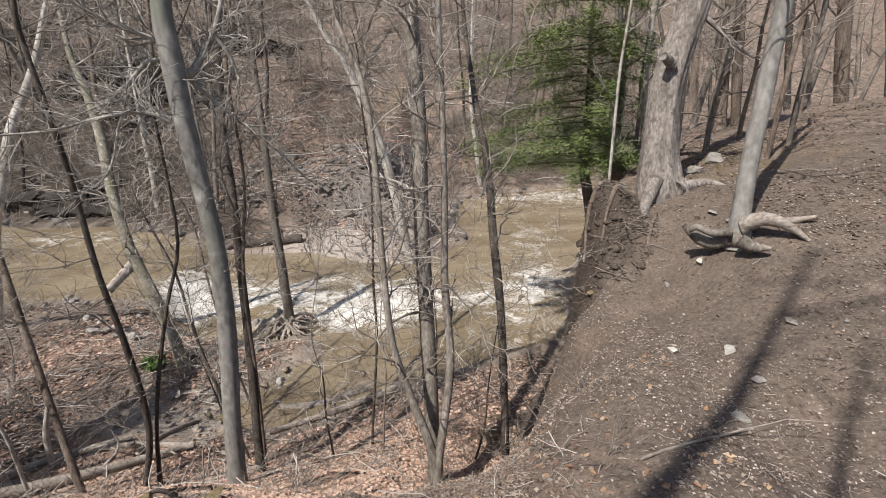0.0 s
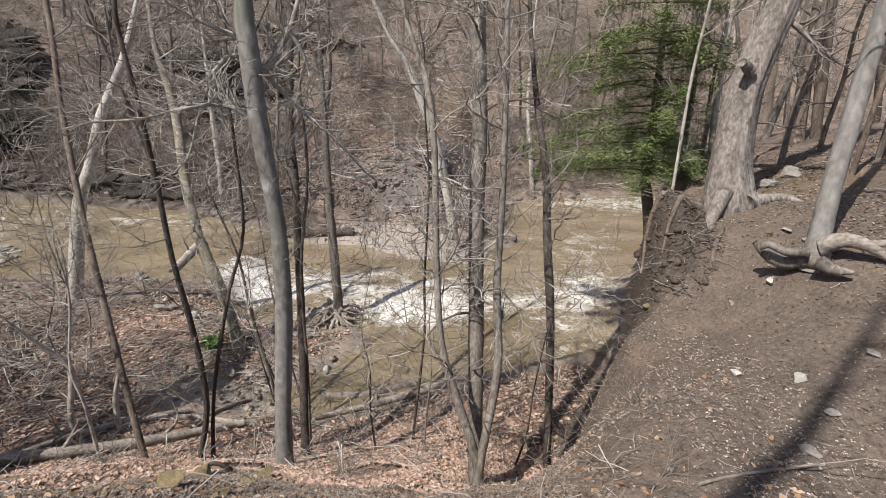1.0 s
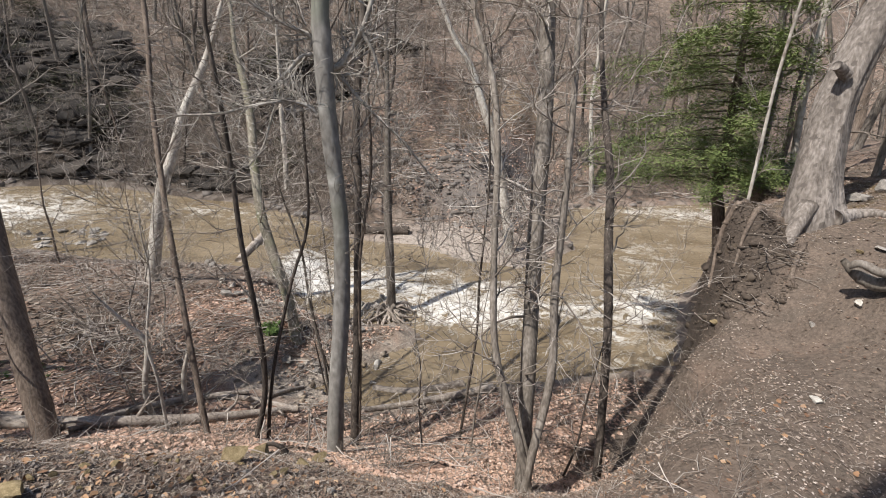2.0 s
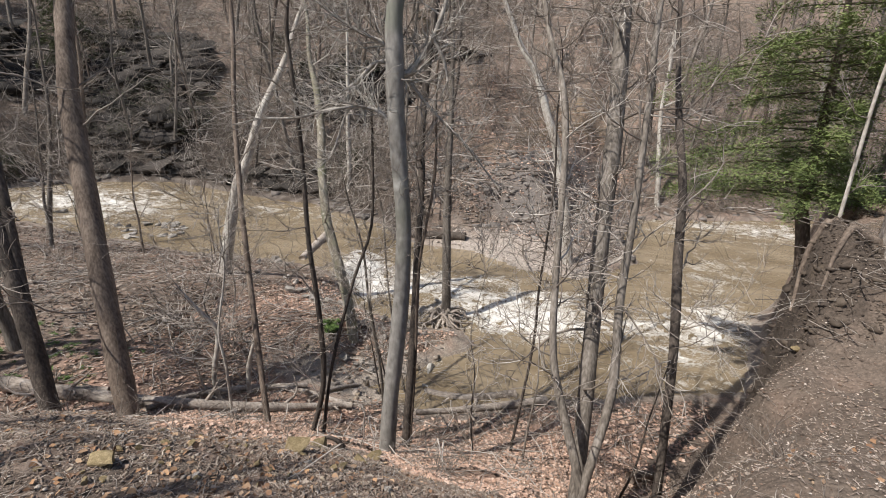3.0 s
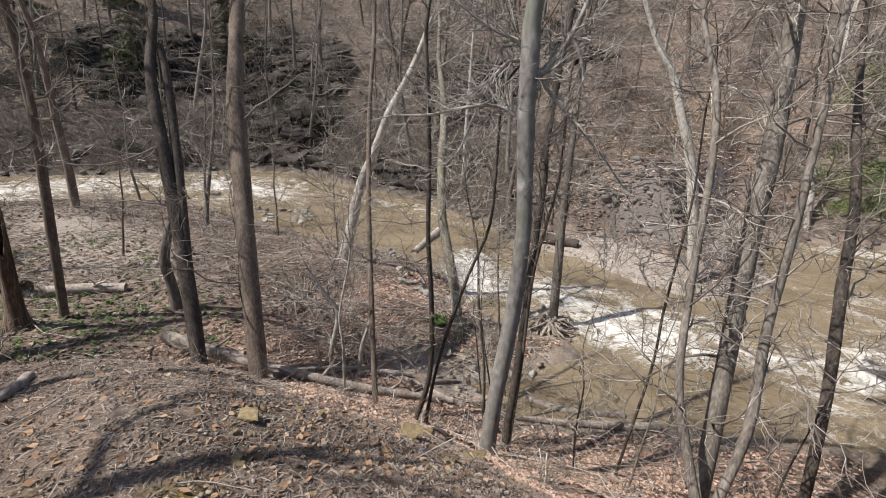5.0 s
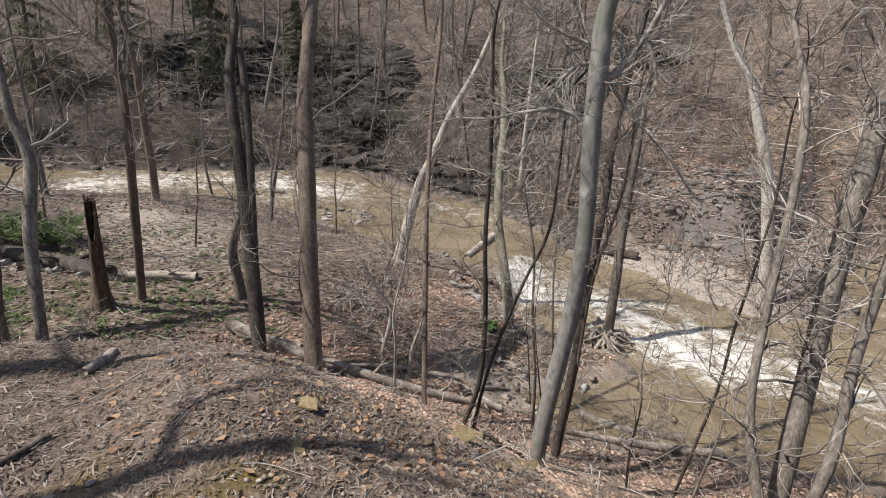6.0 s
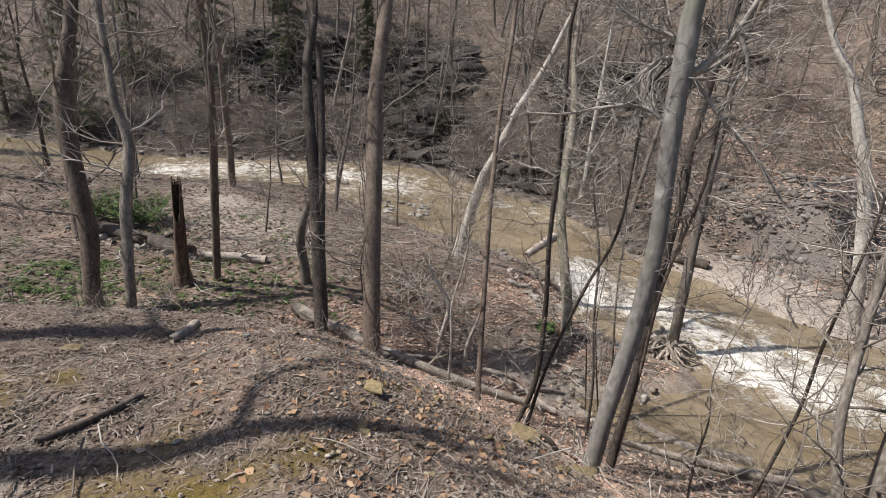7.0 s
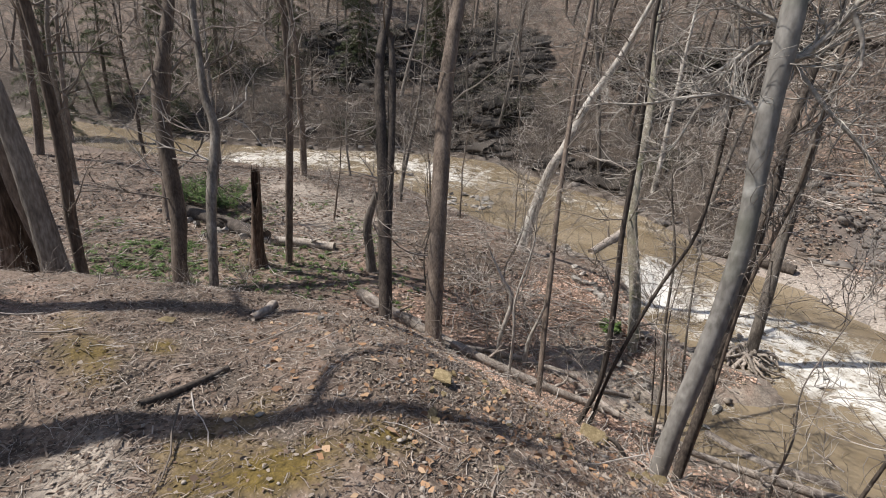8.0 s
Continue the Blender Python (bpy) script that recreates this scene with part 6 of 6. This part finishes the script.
spots = np.concatenate([spots_in(62000, (-6.5, 0.5, -1.5, 3.6), near_rule, rng, (0.01, 0.06), 0.008, 0.45), spots_in(55000, (-6.5, 6, -2, 7.5), near_rule, rng, (0.012, 0.06), 0.008, 0.3), spots_in(45000, (-11, 9, -2.5, 12), near_rule, rng, (0.04, 0.11), 0.01, 0.25)])
scatter("shredded_litter", "shredded dry grass and bark litter on the slope", "litter", STRAW, STRIPS, spots)
bank_litter = lambda x, y: inside(x, y, HILL_TOE) & (rng.uniform(0.1, 1, x.shape) > np.exp(-(((x - 2.3) / 0.75) ** 2 + ((y - 7.6) / 1.1) ** 2))) & (ripple(x, y, 1.7, 53) > 0.25 - rng.uniform(0, 0.7, x.shape))
spots = spots_in(34000, (0.3, 7.5, 1.5, 9.5), bank_litter, rng, (0.01, 0.032), 0.005, 0.4)
scatter("leaf_litter", "pale leaf crumbs on the dirt bank", "leaves", LEAF_CRUMB, SMALL_LEAVES, spots)
spots = spots_in(17000, (0.3, 7.5, 1.5, 9.5), bank_litter, rng, (0.02, 0.1), 0.008, 0.25)
scatter("shredded_litter", "pale shredded bark and grass on the dirt bank", "litter", STRAW, STRIPS, spots)
spots = spots_in(16000, (4.0, 15, 5, 15), bank_litter, rng, (0.03, 0.075), 0.004, 0.2)
scatter("leaf_litter", "brown fallen leaves along the ridge", "leaves", LEAF, SMALL_LEAVES, spots)
plain_rule = lambda x, y: ~inside(x, y, RIVER) & ~inside(x, y, HILL_TOE) & (to_line(x, y, NEAR_SHORE) < to_line(x, y, FAR_SHORE)) & (to_line(x, y, NEAR_SHORE) > 0.35) & (ripple(x, y, 0.9, 61) > -0.55 - rng.uniform(0, 0.5, x.shape))
spots = np.concatenate([spots_in(30000, (-9.5, 2, -1, 13), plain_rule, rng, (0.05, 0.11), 0.015, 0.4)])
scatter("leaf_litter", "pale pinkish fallen leaves on the flat", "leaves", LEAF_PALE, SMALL_LEAVES, spots)
spots = spots_in(30000, (-28, -9, -6, 13), plain_rule, rng, (0.07, 0.14), 0.02, 0.4)
scatter("leaf_litter", "dry brown fallen leaves on the upper flat", "leaves", LEAF, SMALL_LEAVES, spots)
low_rule = lambda x, y: inside(x, y, HILL_TOE) & (land(x, y) < 2.9) & (x < 1.0) & (ripple(x, y, 1.3, 62) > -0.5)
spots = spots_in(60000, (-9, 1, 0, 9), low_rule, rng, (0.035, 0.085), 0.012, 0.4)
scatter("leaf_litter", "pale pinkish fallen leaves at the foot of the slope", "leaves", LEAF_PALE, SMALL_LEAVES, spots)


spots = np.concatenate([spots_in(420, (-4.4, -1.6, 0.3, 2.6), lambda x, y: inside(x, y, HILL_TOE), rng, (0.025, 0.065), 0.012, 0.7), spots_in(400, (-3.6, 1.0, 1.5, 5.5), lambda x, y: inside(x, y, HILL_TOE), rng, (0.03, 0.07), 0.012, 0.7)])
spots = np.concatenate([spots, spots_in(150, (-3.1, -2.0, 0.7, 2.2), lambda x, y: inside(x, y, HILL_TOE), rng, (0.025, 0.06), 0.015, 0.9), spots_in(60, (1.2, 2.2, 2.5, 4.5), lambda x, y: inside(x, y, HILL_TOE), rng, (0.03, 0.07), 0.012, 0.7)])
scatter("oak_leaves", "curled brown oak leaves lying on the slope", "leaves", LEAF_ORANGE, LEAVES, spots)


def stick_shape(seed):
    r1 = np.random.RandomState(seed)
    b = Build()
    n = 5
    p = np.stack([np.linspace(-0.5, 0.5, n), np.cumsum(r1.normal(0, 0.05, n)), 0.02 + np.abs(r1.normal(0, 0.02, n))], -1)
    b.tube(p, np.linspace(0.011, 0.004, n), 4, cap=False)
    if seed % 2:
        b.tube([p[2], p[2] + (0.15, 0.16, 0.05), p[2] + (0.28, 0.24, 0.06)], [0.007, 0.005, 0.002], 3, cap=False)
    v, f = b.arrays()
    return v, np.array([q for q in f if len(q) == 4])


STICKS = [stick_shape(400 + k) for k in range(8)]
spots = np.concatenate([spots_in(11000, (-9, 8, -2.5, 10), near_rule, rng, (0.06, 0.24), 0.008, 0.15), spots_in(3600, (-6, 0.5, -1.2, 3.6), near_rule, rng, (0.03, 0.15), 0.01, 0.3), spots_in(450, (-9, 8, -2.5, 10), hill_rule, rng, (0.3, 0.7), 0.012, 0.1)])
scatter("twig_litter", "broken grey twigs strewn over the slope", "twigs", TWIG_PALE, STICKS, spots)
spots = spots_in(4200, (-26, 2, -3, 13), plain_rule, rng, (0.25, 1.1), 0.03, 0.12)
spots = np.concatenate([spots, spots_in(650, (-8.5, -3, 4.8, 10.5), plain_rule, rng, (0.4, 1.3), 0.06, 0.25), spots_in(260, (-7.5, -1, 4.2, 8.5), lambda x, y: inside(x, y, HILL_TOE), rng, (0.4, 1.1), 0.05, 0.2)])
scatter("twig_litter", "broken branches strewn over the flat", "twigs", TWIG_PALE, STICKS, spots)


def pebble_shape(seed):
    me = rock_mesh("pebble", PEBBLES, seed)
    v = np.empty(len(me.vertices) * 3)
    me.vertices.foreach_get("co", v)
    f = np.array([tuple(p.vertices) for p in me.polygons])
    return v.reshape(-1, 3) * (0.5, 0.38 + 0.02 * seed, 0.2), f


STONES = [pebble_shape(k) for k in range(7)]
spots = np.concatenate([spots_in(2600, (-4.6, -0.8, 0.6, 3.4), lambda x, y: inside(x, y, HILL_TOE), rng, (0.015, 0.06), 0.006, 0.4), spots_in(4500, (-7, 7, -2, 9), lambda x, y: inside(x, y, HILL_TOE), rng, (0.012, 0.05), 0.003, 0.3), spots_in(90, (-7, 7, -2, 9), lambda x, y: inside(x, y, HILL_TOE), rng, (0.04, 0.11), -0.004, 0.3)])
scatter("small_stones", "small loose stones in the dirt", "stones", PEBBLES, STONES, spots)
shore_rule = lambda x, y: ~inside(x, y, RIVER) & (to_line(x, y, NEAR_SHORE) < 1.7) & (x < -4.2) & (y > 7.2) & (rng.uniform(0, 1, x.shape) < 0.7)
spots = np.concatenate([spots_in(4200, (-30, 3.5, 2, 15), shore_rule, rng, (0.07, 0.36), -0.02, 0.3), spots_in(700, (-9.5, -4, 7, 12.5), shore_rule, rng, (0.12, 0.42), -0.02, 0.4)])
scatter("shore_stones", "loose grey stones along the river shore", "stones", PEBBLES, STONES, spots)
soil_rule = lambda x, y: inside(x, y, HILL_TOE) & (((x - 2.4) / 0.8) ** 2 + ((y - 7.5) / 1.0) ** 2 < 1)
# Brown soil darkened in colour for the shade below the old tree.
CLOD = island_material("shade_dark_soil_clods", [(0.05, 0.038, 0.03), (0.085, 0.066, 0.05), (0.12, 0.094, 0.072), (0.065, 0.05, 0.04)])
spots = np.concatenate([spots_in(1800, (1.4, 3.2, 6.4, 8.4), soil_rule, rng, (0.03, 0.1), 0.0, 0.5), spots_in(110, (1.4, 3.2, 6.4, 8.4), soil_rule, rng, (0.12, 0.34), -0.02, 0.7)])
scatter("soil_clods", "crumbling soil below the old tree, coloured darker for its shade", "soil", CLOD, STONES, spots)
spots = spots_in(130, (1.5, 3.0, 6.5, 8.3), soil_rule, rng, (0.3, 0.8), 0.03, 0.5)
scatter("hair_roots", "thin exposed roots in the eroded bank", "roots", TWIG, STICKS, spots)
bar_rule = lambda x, y: ~inside(x, y, RIVER) & (to_line(x, y, FAR_SHORE) < 3.0) & (to_line(x, y, FAR_SHORE) < to_line(x, y, NEAR_SHORE)) & (abs(x + 4.2) < 4.2) & (y < 25)
spots = np.concatenate([spots_in(9000, (-9, 1, 16, 27), bar_rule, rng, (0.05, 0.2), 0.0, 0.3), spots_in(120, (-9, 1, 16, 27), bar_rule, rng, (0.2, 0.5), 0.0, 0.3)])
scatter("bar_stones", "pale tumbled stones of the gravel bar", "stones", BAR_STONES, STONES, spots)
cliff_rule = lambda x, y: far_side(x, y) & (to_line(x, y, FAR_SHORE) > 2.3) & (to_line(x, y, FAR_SHORE) < 6) & (abs(x + 5.5) < 5.2) & (y < 31)
far_side = lambda x, y: ~inside(x, y, RIVER) & (to_line(x, y, FAR_SHORE) < to_line(x, y, NEAR_SHORE))
BLOCKS = []
for k in range(7):
    r1 = np.random.RandomState(560 + k)
    v = np.array([(i, j, h) for h in (-0.22, 0.22) for i, j in ((-0.5, -0.4), (0.5, -0.4), (0.5, 0.4), (-0.5, 0.4))]) * r1.uniform(0.7, 1.2, (8, 3))
    BLOCKS.append((v + r1.normal(0, 0.06, (8, 3)), np.array([(3, 2, 1, 0), (4, 5, 6, 7), (0, 1, 5, 4), (1, 2, 6, 5), (2, 3, 7, 6), (3, 0, 4, 7)])))
spots = np.concatenate([spots_in(330, (-12, 1, 17, 31), cliff_rule, rng, (0.2, 0.6), -0.06, 0.3), spots_in(5000, (-12, 1, 17, 31), cliff_rule, rng, (0.06, 0.2), 0.0, 0.4)])
scatter("shale_ledges", "broken grey shale ledges behind the gravel bar", "rock face", SHALE, BLOCKS, spots)
bank_rule = lambda x, y: far_side(x, y) & (to_line(x, y, FAR_SHORE) < 9) & (rng.uniform(0, 1, x.shape) < np.exp(-to_line(x, y, FAR_SHORE) / 3.5)) & ~(abs(x + 4.5) < 4)
spots = spots_in(4500, (-50, 12, 2, 42), bank_rule, rng, (0.12, 0.5), -0.04, 0.3)
scatter("bank_stones", "dark stones and ledges along the far bank", "stones", SHALE, BLOCKS, spots)
ledge_rule = lambda x, y: far_side(x, y) & (to_line(x, y, FAR_SHORE) > 0.8) & (to_line(x, y, FAR_SHORE) < 17) & (ripple(x, y, 0.28, 91) > -0.05) & (x < -17 + 6 * rng.uniform(-1, 1, x.shape))
LEDGES = []
for k in range(6):
    r1 = np.random.RandomState(640 + k)
    n = 7
    px = np.linspace(-0.5, 0.5, n)
    out, cut, top = r1.uniform(0.05, 0.2, n), r1.uniform(0.0, 0.12, n), 0.1 + r1.uniform(0.0, 0.1, n)
    rows = [np.stack([px, 0.45 + 0 * px, top + 0.2], -1), np.stack([px, -out, top], -1), np.stack([px, -out + 0.03, top - 0.09], -1), np.stack([px, 0.12 - cut, top - 0.12], -1), np.stack([px, 0.1 + cut, -0.35 + 0 * px], -1)]
    LEDGES.append((np.concatenate(rows), np.array([(i * n + j, (i + 1) * n + j, (i + 1) * n + j + 1, i * n + j + 1) for i in range(4) for j in range(n - 1)])))
spots = spots_in(3600, (-52, -6, 4, 46), ledge_rule, rng, (0.8, 3.2), 0.0, 0.08)
# each ledge runs along the slope, its lip towards the river
step = 0.4
spots[:, 3] = np.arctan2(-(land(spots[:, 0] + step, spots[:, 1]) - land(spots[:, 0] - step, spots[:, 1])), land(spots[:, 0], spots[:, 1] + step) - land(spots[:, 0], spots[:, 1] - step)) + rng.normal(0, 0.25, len(spots))
# The ledges' dark colour stands in for the bands of shade on this slope.
scatter("dark_ledges", "undercut shale ledges on the far slope, coloured dark as shade", "rock face", SHADE_ROCK, LEDGES, spots)
UNDER = []
for k in range(4):
    r1 = np.random.RandomState(660 + k)
    b = Build()
    for j in range(7):
        a = r1.uniform(0, 6.28)
        sprays(b, r1, (r1.normal(0, 0.15), r1.normal(0, 0.15), r1.uniform(0.1, 0.6)), (math.cos(a), math.sin(a), r1.uniform(0.0, 0.6)), r1.uniform(0.5, 0.9), 45, 0.075, 0.8, 0.2)
    UNDER.append((b.arrays()[0], np.array(b.arrays()[1])))
under_rule = lambda x, y: far_side(x, y) & (to_line(x, y, FAR_SHORE) > 1.0) & (to_line(x, y, FAR_SHORE) < 20) & (ripple(x, y, 0.33, 92) > 0.0) & (x < -15)
spots = spots_in(900, (-58, -8, -6, 46), under_rule, rng, (0.9, 2.4), 0.0, 0.1)
scatter("undergrowth", "dark olive evergreen undergrowth on the far slope", "shrubs", NEEDLES_OLIVE, UNDER, spots)
slope_rule = lambda x, y: far_side(x, y) & (to_line(x, y, FAR_SHORE) > 2.2) & (to_line(x, y, FAR_SHORE) < 14) & (abs(x + 5.5) < 7)
spots = spots_in(16000, (-13, 2, 17, 38), slope_rule, rng, (0.08, 0.2), 0.02, 0.4)
scatter("leaf_litter", "pale fallen leaves on the slope behind the bar", "leaves", LEAF_PALE, SMALL_LEAVES, spots)
wood_rule = lambda x, y: far_side(x, y) & (to_line(x, y, FAR_SHORE) > 0.3) & (to_line(x, y, FAR_SHORE) < 30)
spots = spots_in(5200, (-70, 24, -4, 56), wood_rule, rng, (1.0, 4.2), 0.1, 0.15)
scatter("fallen_branches", "fallen branches and thin trunks on the far slope", "branches", TWIG_PALE, STICKS, spots)
strip_rule = lambda x, y: far_rule(x, y) & (to_line(x, y, FAR_SHORE) < 7)
spots = spots_in(7000, (-50, 14, 2, 42), strip_rule, rng, (0.5, 1.5))
scatter("bank_brush", "dense dark brush along the far bank", "brush", TWIG, SHRUBS, spots)
spots = spots_in(900, (-18, -8, -1.5, 6), lambda x, y: ~inside(x, y, HILL_TOE) & (ripple(x, y, 1.0, 71) > 0.1) & (x < -8.5), rng, (0.1, 0.26), 0.0, 0.2)
spots = np.concatenate([spots, spots_in(240, (-14.8, -12.0, -1.6, 0.9), lambda x, y: ~inside(x, y, HILL_TOE), rng, (0.12, 0.3), 0.0, 0.2), spots_in(260, (-13.5, -9.5, 1.6, 4.0), lambda x, y: ~inside(x, y, HILL_TOE), rng, (0.1, 0.22), 0.0, 0.2)])
TUFT = []
for k in range(4):
    r1 = np.random.RandomState(500 + k)
    b = Build()
    sprays(b, r1, (0, 0, 0.1), (1, 0, 0.3), 1.0, 26, 0.22, 0.8, 0.1)
    TUFT.append((b.arrays()[0], np.array(b.arrays()[1])))
scatter("ground_ivy", "low green ground plants on the flat", "plants", GREEN, TUFT, spots)
